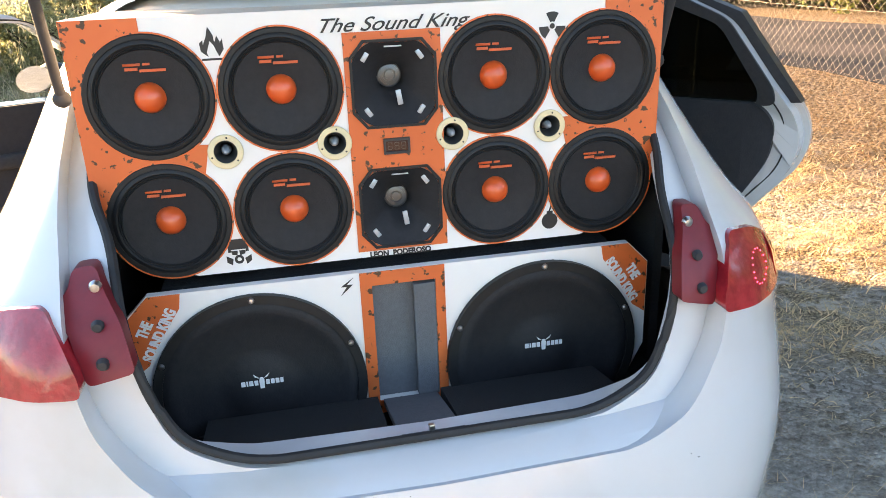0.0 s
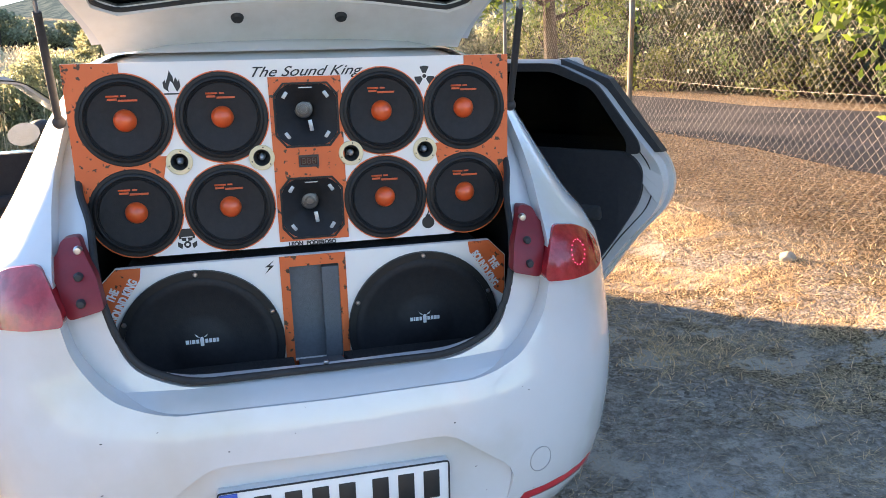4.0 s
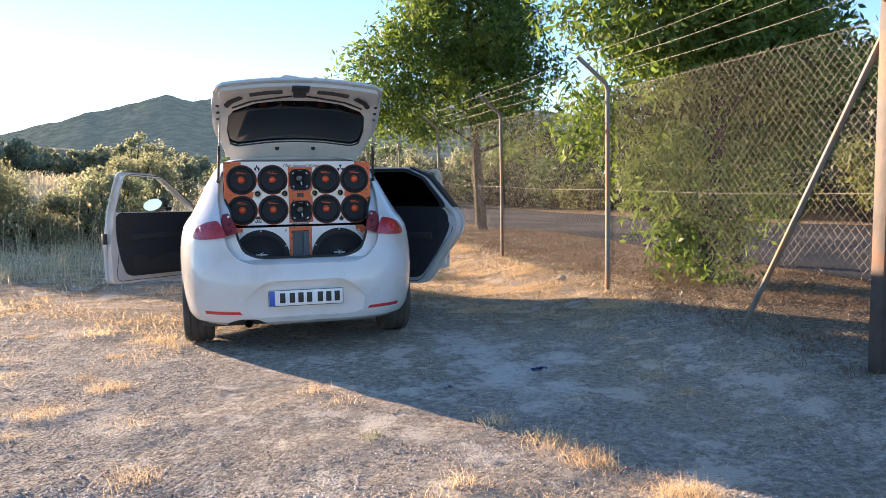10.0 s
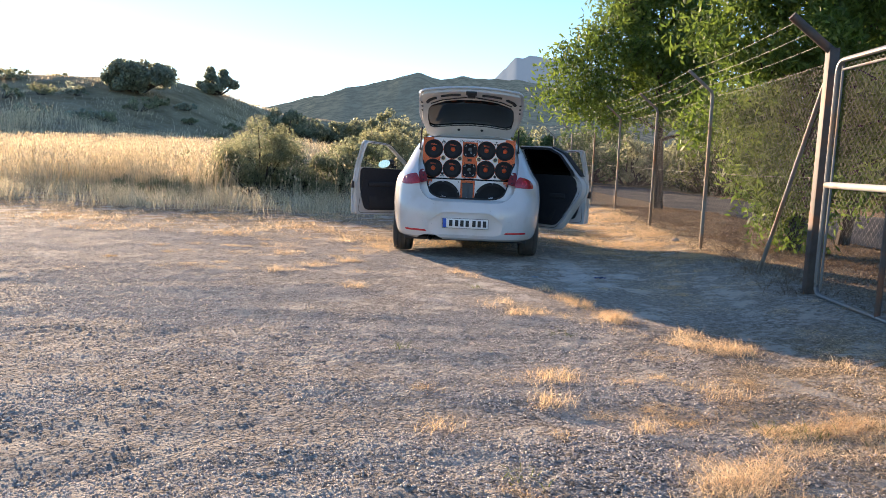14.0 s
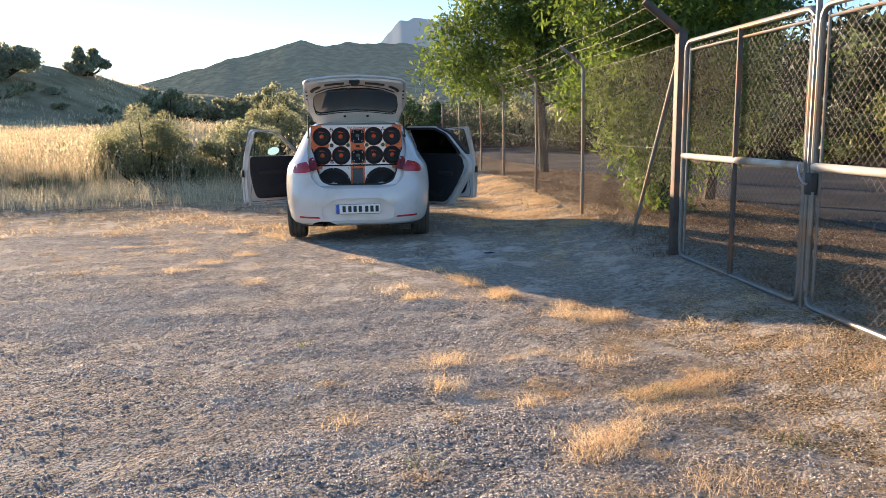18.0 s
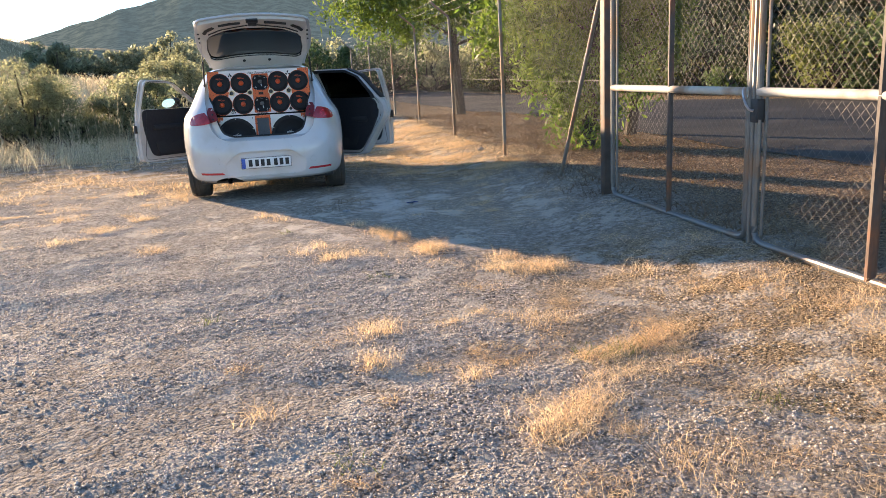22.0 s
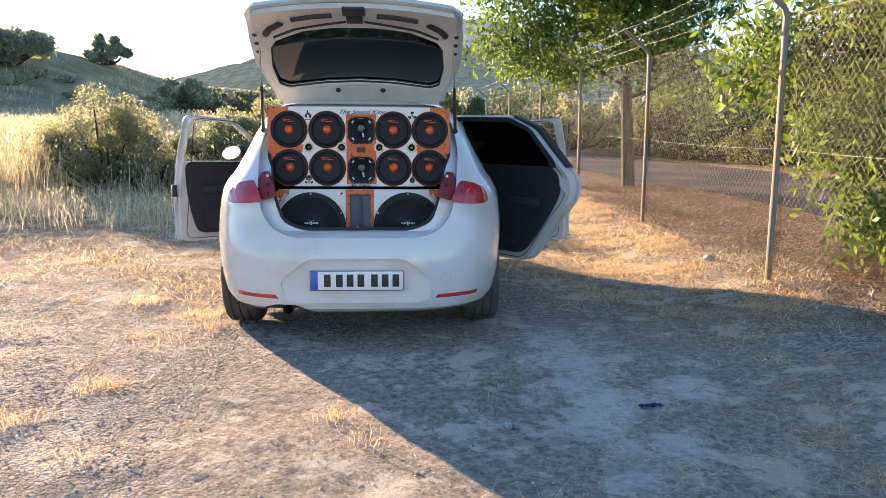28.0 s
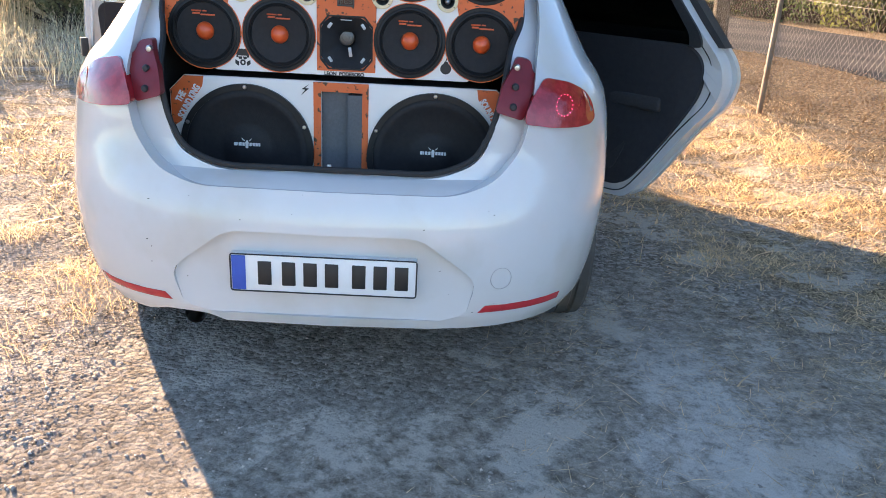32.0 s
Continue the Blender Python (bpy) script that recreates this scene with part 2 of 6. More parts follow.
def path_tube(bm, pts, r, seg=8, closed=False):
    """A round bar along points."""
    pts = [Vector(p) for p in pts]
    n = len(pts)
    rings = []
    for i, p in enumerate(pts):
        a = pts[(i - 1) % n] if closed or i else p
        b = pts[(i + 1) % n] if closed or i < n - 1 else p
        d = (b - a).normalized()
        u = d.cross(Vector((0.13, 0.21, 0.97)))
        if u.length < 0.05:
            u = d.cross(Vector((1, 0, 0)))
        u.normalize()
        w = d.cross(u)
        rr = r[i] if isinstance(r, (list, tuple)) else r
        rings.append([bm.verts.new(p + u * rr * math.cos(k * math.tau / seg) + w * rr * math.sin(k * math.tau / seg)) for k in range(seg)])
    for i in range(n if closed else n - 1):
        A, B = rings[i], rings[(i + 1) % n]
        for k in range(seg):
            bm.faces.new((A[k], A[(k + 1) % seg], B[(k + 1) % seg], B[k]))
    if not closed:
        bm.faces.new(rings[0][::-1])
        bm.faces.new(rings[-1])
    return bm


def slab(bm, outer, holes=(), depth=0.02, place=None, axis="y"):
    """A flat piece with holes from outlines in (u, v), thick along w. axis y: u=x, v=z; x: u=y, v=z; z: u=x, v=y."""
    def at(u, v, w):
        p = Vector((u, w, v)) if axis == "y" else Vector((w, u, v)) if axis == "x" else Vector((u, v, w))
        return place @ p if place is not None else p
    tmp = bmesh.new()
    for loop in (outer, *holes):
        vs = [tmp.verts.new((u, v, 0)) for u, v in loop]
        for i in range(len(vs)):
            tmp.edges.new((vs[i], vs[(i + 1) % len(vs)]))
    bmesh.ops.triangle_fill(tmp, use_beauty=True, use_dissolve=False, edges=tmp.edges[:])
    bmesh.ops.recalc_face_normals(tmp, faces=tmp.faces[:])
    tmp.verts.ensure_lookup_table()
    front = [bm.verts.new(at(v.co.x, v.co.y, 0)) for v in tmp.verts]
    back = [bm.verts.new(at(v.co.x, v.co.y, depth)) for v in tmp.verts]
    made = []
    for f in tmp.faces:
        ids = [v.index for v in f.verts]
        made.append(bm.faces.new([front[i] for i in ids]))
        made.append(bm.faces.new([back[i] for i in ids[::-1]]))
    for e in tmp.edges:
        if len(e.link_faces) == 1:
            i, j = (v.index for v in e.verts)
            made.append(bm.faces.new((front[i], front[j], back[j], back[i])))
    tmp.free()
    bmesh.ops.recalc_face_normals(bm, faces=made)
    return bm


def lathe(bm, profile, seg=32, place=None):
    """Turn (radius, height) round the y axis; height runs along -y, towards the viewer."""
    rings = []
    for r, h in profile:
        if r < 1e-5:
            v = Vector((0, -h, 0))
            rings.append([bm.verts.new(place @ v if place is not None else v)])
        else:
            ring = []
            for k in range(seg):
                v = Vector((r * math.cos(k * math.tau / seg), -h, r * math.sin(k * math.tau / seg)))
                ring.append(bm.verts.new(place @ v if place is not None else v))
            rings.append(ring)
    fs = []
    for A, B in zip(rings, rings[1:]):
        for k in range(seg):
            q = (k + 1) % seg
            if len(A) == 1:
                fs.append(bm.faces.new((A[0], B[k], B[q])))
            elif len(B) == 1:
                fs.append(bm.faces.new((A[k], A[q], B[0])))
            else:
                fs.append(bm.faces.new((A[k], A[q], B[q], B[k])))
    bmesh.ops.recalc_face_normals(bm, faces=fs)
    return bm


def round_poly(pts, r=0.03, n=4):
    """Rounds the corners of an outline."""
    out = []
    m = len(pts)
    for i in range(m):
        p, a, b = Vector(pts[i]), Vector(pts[i - 1]), Vector(pts[(i + 1) % m])
        ra = min(r, (a - p).length * 0.45, (b - p).length * 0.45)
        s, e = p + (a - p).normalized() * ra, p + (b - p).normalized() * ra
        for k in range(n + 1):
            t = k / n
            q = s * (1 - t) ** 2 + p * 2 * t * (1 - t) + e * t * t
            out.append((q.x, q.y))
    return out


def words(name, text, size, m, mat, parent, depth=0.0008, label="", shear=0.0, width=None, bold=0.0):
    """Lettering as a mesh, laid flat in the place given by m."""
    cu = bpy.data.curves.new(name, 'FONT')
    cu.body, cu.size, cu.extrude, cu.shear, cu.offset = text, size, depth, shear, bold
    cu.align_x, cu.align_y = 'CENTER', 'CENTER'
    tmp = bpy.data.objects.new(name, cu)
    me = bpy.data.meshes.new_from_object(tmp)
    bpy.data.objects.remove(tmp)
    bpy.data.curves.remove(cu)
    xs = [v.co.x for v in me.vertices]
    if width and xs:
        k = width / (max(xs) - min(xs))
        for v in me.vertices:
            v.co.x *= k
    me.materials.append(mat)
    ob = new(name, me)
    ob.parent = parent
    ob.matrix_basis = m
    if label:
        tagged(ob, label)
    return ob


def carve(name, bm, cutters, mats, added=()):
    """The mesh with other closed meshes cut away from it."""
    base = bpy.data.objects.new("carve_base", mesh_of("carve_base", bm, mats))
    scene.collection.objects.link(base)
    helpers = []
    added = [cutters.index(a) for a in added]
    for i, c in enumerate(cutters):
        ob = bpy.data.objects.new("carve_tool", mesh_of("carve_tool", c, mats))
        scene.collection.objects.link(ob)
        helpers.append(ob)
        md = base.modifiers.new("cut", 'BOOLEAN')
        md.operation, md.object, md.solver = ('UNION' if i in added else 'DIFFERENCE'), ob, 'EXACT'
    bpy.context.view_layer.update()
    me = bpy.data.meshes.new_from_object(base.evaluated_get(bpy.context.evaluated_depsgraph_get()))
    for ob in [*helpers, base]:
        old = ob.data
        bpy.data.objects.remove(ob)
        bpy.data.meshes.remove(old)
    me.name = name
    for p in me.polygons:
        p.use_smooth = True
    me.set_sharp_from_angle(angle=radians(30))
    return me


def smooth01(a, b, v):
    t = min(1.0, max(0.0, (v - a) / (b - a)))
    return t * t * (3 - 2 * t)


# ---- ground ----
def road_edge(y):
    """Edge of the road on the yard's side."""
    return 8.0 - 0.33 * (min(max(y, -40), 11) - 4.4) - 0.08 * max(0, min(y, 60) - 11)


def road_width(y):
    return 7.0 - 2.8 * smooth01(2, 13, y)


def ground_z(x, y):
    h = 0.13 * smooth01(1.9, 3.1, x) + 0.06 * smooth01(2, 9, y) * smooth01(1, 3, x)
    u = x - road_edge(y)
    h += 0.2 * smooth01(7.5, 10, u) + 5.4 * smooth01(8.5, 27, u) * smooth01(-70, -15, y) * (1 - smooth01(18, 46, y))
    h += 0.5 * smooth01(9, 26, y) * smooth01(0.5, -4, x) + 1.6 * smooth01(20, 60, y) * smooth01(2, -12, x)
    h += 5.6 * smooth01(24, 72, y) * smooth01(-17, -31, x) * (1 - 0.4 * smooth01(70, 120, y))
    h += 3.0 * smooth01(60, 160, y)
    if x < -12 and 28 < y < 100:
        h += (0.9 * noise.noise(Vector((x * 0.13, y * 0.13, 1))) + 0.35 * noise.noise(Vector((x * 0.4, y * 0.4, 2)))) * smooth01(-12, -18, x) * smooth01(28, 38, y)
    r = math.hypot(x, y + 3)
    h += 0.012 * noise.noise(Vector((x * 0.9, y * 0.9, 3))) * smooth01(16, 4, r)
    h += 0.05 * noise.noise(Vector((x * 0.3, y * 0.3, 7))) * smooth01(4, 12, abs(x + 1) + abs(y + 3) * 0.4)
    if r < 14:
        car_park = smooth01(1.7, 1.0, abs(x)) * smooth01(-1.0, -0.2, y) * smooth01(5.2, 4.4, y)
        rough = 0.5 + 0.5 * smooth01(-0.3, 0.4, noise.noise(Vector((x * 0.7, y * 0.7, 2))))
        bumps = 0.008 * noise.noise(Vector((x * 2.6, y * 2.9, 5))) + 0.004 * noise.noise(Vector((x * 5.5, y * 6.0, 8))) + 0.0055 * rough * noise.noise(Vector((x * 13, y * 14, 4))) + 0.007 * rough * noise.noise(Vector((x * 25, y * 25, 6)))
        ruts = 0.010 * noise.noise(Vector(((x + 0.3 * y) * 0.45, (y - 0.22 * x) * 3.2, 21))) * smooth01(2.6, 1.2, x)
        h += (bumps + ruts) * smooth01(14, 7, r) * (1 - 0.8 * car_park)
    return h


def spread(a, b, step, far, grow=1.12):
    """Even lines from a to b, then wider and wider apart out to the horizon."""
    out = [a + step * k for k in range(int((b - a) / step) + 1)]
    d = step
    while out[-1] < far:
        d *= grow
        out.append(out[-1] + d)
        out.insert(0, out[0] - d)
    return out


def ground_sheet():
    xs = spread(-4.4, 3.4, 0.033, 2400)
    ys = spread(-7.6, 1.6, 0.033, 2400)
    verts = [(x, y, ground_z(x, y)) for y in ys for x in xs]
    w = len(xs)
    faces = [(j * w + i, j * w + i + 1, (j + 1) * w + i + 1, (j + 1) * w + i) for j in range(len(ys) - 1) for i in range(w - 1)]
    me = bpy.data.meshes.new("ground")
    me.from_pydata(verts, [], faces)
    for p in me.polygons:
        p.use_smooth = True
    return me


def ground_material():
    m = bpy.data.materials.new("dusty_gravel_and_straw")
    m.use_nodes = True
    n, l = m.node_tree.nodes, m.node_tree.links
    b = n["Principled BSDF"]
    b.inputs["Roughness"].default_value, b.inputs["Specular IOR Level"].default_value = 0.95, 0.08
    co = n.new("ShaderNodeTexCoord")

    def tex(scale, detail=6.0, kind="ShaderNodeTexNoise", rough=0.65):
        t = n.new(kind)
        t.inputs["Scale"].default_value = scale
        if kind == "ShaderNodeTexNoise":
            t.inputs["Detail"].default_value, t.inputs["Roughness"].default_value = detail, rough
        l.new(co.outputs["Object"], t.inputs["Vector"])
        return t

    def ramp(src, *stops):
        r = n.new("ShaderNodeValToRGB")
        while len(r.color_ramp.elements) < len(stops):
            r.color_ramp.elements.new(0.5)
        for e, (p, c) in zip(r.color_ramp.elements, stops):
            e.position, e.color = p, (*c, 1) if isinstance(c, tuple) else (c, c, c, 1)
        l.new(src, r.inputs[0])
        return r.outputs[0]

    def mix(fac, a, c, mode='MIX'):
        k = n.new("ShaderNodeMix")
        k.data_type, k.blend_type = 'RGBA', mode
        for s, v in ((k.inputs[0], fac), (k.inputs[6], a), (k.inputs[7], c)):
            if isinstance(v, bpy.types.NodeSocket):
                l.new(v, s)
            elif isinstance(v, tuple):
                s.default_value = (*v, 1)
            else:
                s.default_value = v
        return k.outputs[2]

    cells = tex(58, kind="ShaderNodeTexVoronoi")
    cell_tone = n.new("ShaderNodeSeparateXYZ")
    l.new(cells.outputs["Color"], cell_tone.inputs[0])
    pebbly = ramp(cell_tone.outputs[0], (0.0, (0.07, 0.057, 0.045)), (0.5, (0.34, 0.295, 0.25)), (1.0, (0.82, 0.74, 0.66)))
    grit = ramp(tex(60, 10, rough=0.88).outputs["Fac"], (0.41, (0.08, 0.066, 0.054)), (0.475, (0.28, 0.235, 0.195)), (0.53, (0.46, 0.41, 0.355)), (0.60, (0.76, 0.70, 0.63)))
    gravel = mix(0.62, grit, pebbly)
    dust = ramp(tex(18, 10, rough=0.85).outputs["Fac"], (0.41, (0.18, 0.15, 0.12)), (0.5, (0.44, 0.385, 0.325)), (0.59, (0.74, 0.67, 0.59)))
    straw = ramp(tex(70, 9, rough=0.85).outputs["Fac"], (0.44, (0.06, 0.044, 0.03)), (0.51, (0.36, 0.26, 0.155)), (0.59, (0.82, 0.62, 0.39)))
    soil = mix(ramp(tex(0.9).outputs["Fac"], (0.40, 0.0), (0.60, 1.0)), gravel, dust)
    # straw lies towards the fence, along the verge behind the car and in patches
    sep = n.new("ShaderNodeSeparateXYZ")
    l.new(co.outputs["Object"], sep.inputs[0])

    def band(sock, a, c):
        r = n.new("ShaderNodeMapRange")
        r.interpolation_type = 'SMOOTHSTEP'
        r.inputs[1].default_value, r.inputs[2].default_value = a, c
        l.new(sock, r.inputs[0])
        return r.outputs[0]

    def maths(op, a, c):
        k = n.new("ShaderNodeMath")
        k.operation = op
        for s, v in ((k.inputs[0], a), (k.inputs[1], c)):
            if isinstance(v, bpy.types.NodeSocket):
                l.new(v, s)
            else:
                s.default_value = v
        return k.outputs[0]

    ahead = band(sep.outputs[1], 0.6, 3.2)
    side = maths('MULTIPLY', band(sep.outputs[0], 1.0, 2.2), maths('SUBTRACT', 1.0, maths('MULTIPLY', band(sep.outputs[1], -4.2, -2.6), band(sep.outputs[1], 0.9, -0.4))))
    where = maths('MAXIMUM', ahead, side)
    patch = ramp(tex(2.4, 10, rough=0.75).outputs["Fac"], (0.45, 0.0), (0.54, 1.0))
    amount = maths('MULTIPLY', where, maths('ADD', maths('MULTIPLY', patch, 0.85), 0.15))
    sprinkle = ramp(tex(2.2, 9).outputs["Fac"], (0.62, 0.0), (0.70, 0.4))
    amount = maths('MAXIMUM', amount, sprinkle)
    colour = mix(amount, soil, straw)
    litter = ramp(tex(30, 9, rough=0.8).outputs["Fac"], (0.42, (0.035, 0.024, 0.015)), (0.49, (0.18, 0.115, 0.065)), (0.58, (0.60, 0.42, 0.25)))
    colour = mix(maths('MULTIPLY', band(sep.outputs[0], 2.9, 3.9), 0.85), colour, litter)
    chalk_noise = tex(2.3, 9, rough=0.75).outputs["Fac"]
    chalk = ramp(chalk_noise, (0.53, 0.0), (0.58, 0.9))
    ex, ey = maths('SUBTRACT', sep.outputs[0], 1.0), maths('SUBTRACT', sep.outputs[1], -1.2)
    pan = band(maths('ADD', maths('MULTIPLY', ex, ex), maths('MULTIPLY', ey, ey)), 5.5, 0.8)
    chalk = maths('MAXIMUM', chalk, maths('MULTIPLY', pan, ramp(chalk_noise, (0.52, 0.0), (0.585, 0.85))))
    colour = mix(maths('MULTIPLY', pan, 0.6), colour, ramp(tex(22, 9, rough=0.8).outputs["Fac"], (0.42, (0.16, 0.132, 0.10)), (0.58, (0.53, 0.455, 0.365))))
    colour = mix(maths('MULTIPLY', chalk, maths('SUBTRACT', 1.0, band(sep.outputs[0], 2.6, 3.0))), colour, (0.66, 0.59, 0.50))
    # pale spilt dust beside the car
    wander = maths('MULTIPLY', maths('SUBTRACT', tex(3.1, 8, rough=0.75).outputs["Fac"], 0.5), 1.5)
    off = maths('ABSOLUTE', maths('ADD', maths('SUBTRACT', sep.outputs[0], 1.17), wander), 0.0)
    spill = maths('MULTIPLY', band(off, 0.26, 0.08), maths('MULTIPLY', band(sep.outputs[1], -1.9, -1.2), band(sep.outputs[1], 0.8, 0.2)))
    ox, oy = maths('SUBTRACT', sep.outputs[0], 1.68), maths('SUBTRACT', sep.outputs[1], -0.64)
    spot = band(maths('ADD', maths('ADD', maths('MULTIPLY', ox, ox), maths('MULTIPLY', oy, oy)), maths('MULTIPLY', wander, 0.05)), 0.05, 0.01)
    spill = maths('MULTIPLY', maths('MAXIMUM', spill, spot), ramp(tex(14, 8, rough=0.8).outputs["Fac"], (0.40, 0.15), (0.55, 0.9)))
    colour = mix(spill, colour, (0.72, 0.67, 0.60))
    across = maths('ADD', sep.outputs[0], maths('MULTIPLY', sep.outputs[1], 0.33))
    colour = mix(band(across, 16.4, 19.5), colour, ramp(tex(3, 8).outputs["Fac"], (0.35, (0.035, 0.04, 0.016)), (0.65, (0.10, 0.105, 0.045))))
    far = band(sep.outputs[1], 18, 60)
    colour = mix(far, colour, ramp(tex(0.35, 8).outputs["Fac"], (0.35, (0.24, 0.19, 0.10)), (0.6, (0.46, 0.37, 0.22))))
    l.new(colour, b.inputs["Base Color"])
    bn = n.new("ShaderNodeBump")
    bn.inputs["Strength"].default_value, bn.inputs["Distance"].default_value = 1.0, 0.028
    coarse = maths('SUBTRACT', maths('MULTIPLY', tex(13, 9, rough=0.75).outputs["Fac"], 1.6), maths('MULTIPLY', cells.outputs["Distance"], 1.1))
    loose = maths('SUBTRACT', 1.0, maths('MULTIPLY', pan, 0.88))
    h = maths('ADD', maths('MULTIPLY', coarse, loose), maths('MULTIPLY', tex(110, 6, rough=0.8).outputs["Fac"], 0.4))
    l.new(h, bn.inputs["Height"])
    l.new(bn.outputs[0], b.inputs["Normal"])
    return m


ground = new("ground", ground_sheet())
ground.data.materials.append(ground_material())
tagged(ground, "dusty gravel yard with dry straw and pale dirt patches", "ground", kind="structure")

asphalt = material("old_asphalt", (0.035, 0.034, 0.034), (0.075, 0.071, 0.067), rough=0.9, scale=25, c3=(0.095, 0.085, 0.075), big=0.5, bump=0.5, fine=120, spec=0.12)


def road_near(y):
    """Ragged near edge of the asphalt, a few metres behind the fence."""
    return 5.8 - 0.1 * max(0, min(y, 11) - 4.4) - 0.06 * max(0, min(y, 60) - 11) + 0.25 * noise.noise(Vector((y * 0.4, 3, 1)))


def road_mesh():
    verts, faces = [], []
    for k in range(61):
        y = -40 + k * 1.5
        for j in range(9):
            x = road_near(y) + j * (road_edge(y) + road_width(y) - road_near(y)) / 8 + 0.12 * noise.noise(Vector((y * 0.5, j, 2))) * (j in (0, 8))
            verts.append((x, y, ground_z(x, y) + 0.012))
    for k in range(60):
        for j in range(8):
            a = k * 9 + j
            faces.append((a, a + 1, a + 10, a + 9))
    me = bpy.data.meshes.new("road")
    me.from_pydata(verts, [], faces)
    return me


road = new("road", road_mesh())
road.data.materials.append(asphalt)
tagged(road, "worn grey asphalt road behind the wire fence", "road", kind="structure")

# ---- distance ----
def ridge_line(name, crest, back, mat, label):
    """A range of hills: foot, slope and crest, with small bumps for its woods."""
    bm = bmesh.new()
    rows = []
    for k in range(len(crest) - 1):
        (x0, z0), (x1, z1) = crest[k], crest[k + 1]
        for q in range(12):
            t = q / 12
            x, z = x0 + (x1 - x0) * t, z0 + (z1 - z0) * t
            z *= 1 + 0.02 * noise.noise(Vector((x * 0.08, 1, back))) + 0.008 * noise.noise(Vector((x * 0.4, 2, back)))
            col = []
            for r in range(7):
                f = r / 6
                yy = back - (1 - f) * back * 0.45
                col.append(bm.verts.new((x * (0.6 + 0.4 * f), yy + 14 * noise.noise(Vector((x * 0.02, f * 3, 5))), z * f ** 1.3 * (1 + 0.06 * noise.noise(Vector((x * 0.03, f * 5, 9)))))))
            rows.append(col)
    for A, B in zip(rows, rows[1:]):
        for r in range(6):
            bm.faces.new((A[r], B[r], B[r + 1], A[r + 1]))
    ob = new(name, mesh_of(name, bm, mat))
    return tagged(ob, label, "hills", kind="structure")


# blue-grey emission on both hill materials stands in for distance haze
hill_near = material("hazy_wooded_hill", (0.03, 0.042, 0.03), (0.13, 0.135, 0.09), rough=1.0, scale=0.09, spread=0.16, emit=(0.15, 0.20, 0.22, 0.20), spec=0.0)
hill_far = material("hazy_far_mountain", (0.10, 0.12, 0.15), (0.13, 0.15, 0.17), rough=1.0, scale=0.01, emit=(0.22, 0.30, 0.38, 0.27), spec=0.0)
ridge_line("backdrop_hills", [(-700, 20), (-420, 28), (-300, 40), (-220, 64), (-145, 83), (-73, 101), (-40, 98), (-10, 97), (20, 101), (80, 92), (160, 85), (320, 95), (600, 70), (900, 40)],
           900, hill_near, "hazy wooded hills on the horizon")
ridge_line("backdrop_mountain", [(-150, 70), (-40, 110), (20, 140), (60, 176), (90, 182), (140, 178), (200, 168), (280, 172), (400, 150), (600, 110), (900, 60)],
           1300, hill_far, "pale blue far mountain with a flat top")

# ---- fence and gate ----
FENCE = [(2.99, -2.0), (3.06, 1.38), (3.17, 4.80), (3.23, 8.5), (3.25, 12.2), (3.1, 15.9), (2.9, 19.5)]


def chain_link(at, length, height, pitch=0.068, r=0.00085):
    """Woven diamond wire: zigzags side by side. at(u, v) gives the place."""
    verts, faces = [], []
    n = int(length / (pitch / 2))
    m = int(height / (pitch / 2))
    for i in range(n):
        for j in range(m + 1):
            u = (i + 0.5 + (0.53 if (i + j) % 2 else -0.53)) * pitch / 2
            v = j * pitch / 2
            p = at(u, v)
            off = 0.002 if (i + j) % 2 else -0.002
            k = len(verts)
            verts += [(p[0] + off + r, p[1], p[2]), (p[0] + off - r * 0.6, p[1], p[2] + r * 1.3), (p[0] + off - r * 0.6, p[1], p[2] - r * 1.3)]
            if j:
                for s in range(3):
                    q = (s + 1) % 3
                    faces.append((k - 3 + s, k - 3 + q, k + q, k + s))
    me = bpy.data.meshes.new("chain_link")
    me.from_pydata(verts, [], faces)
    me.materials.append(wire_mat)
    return me


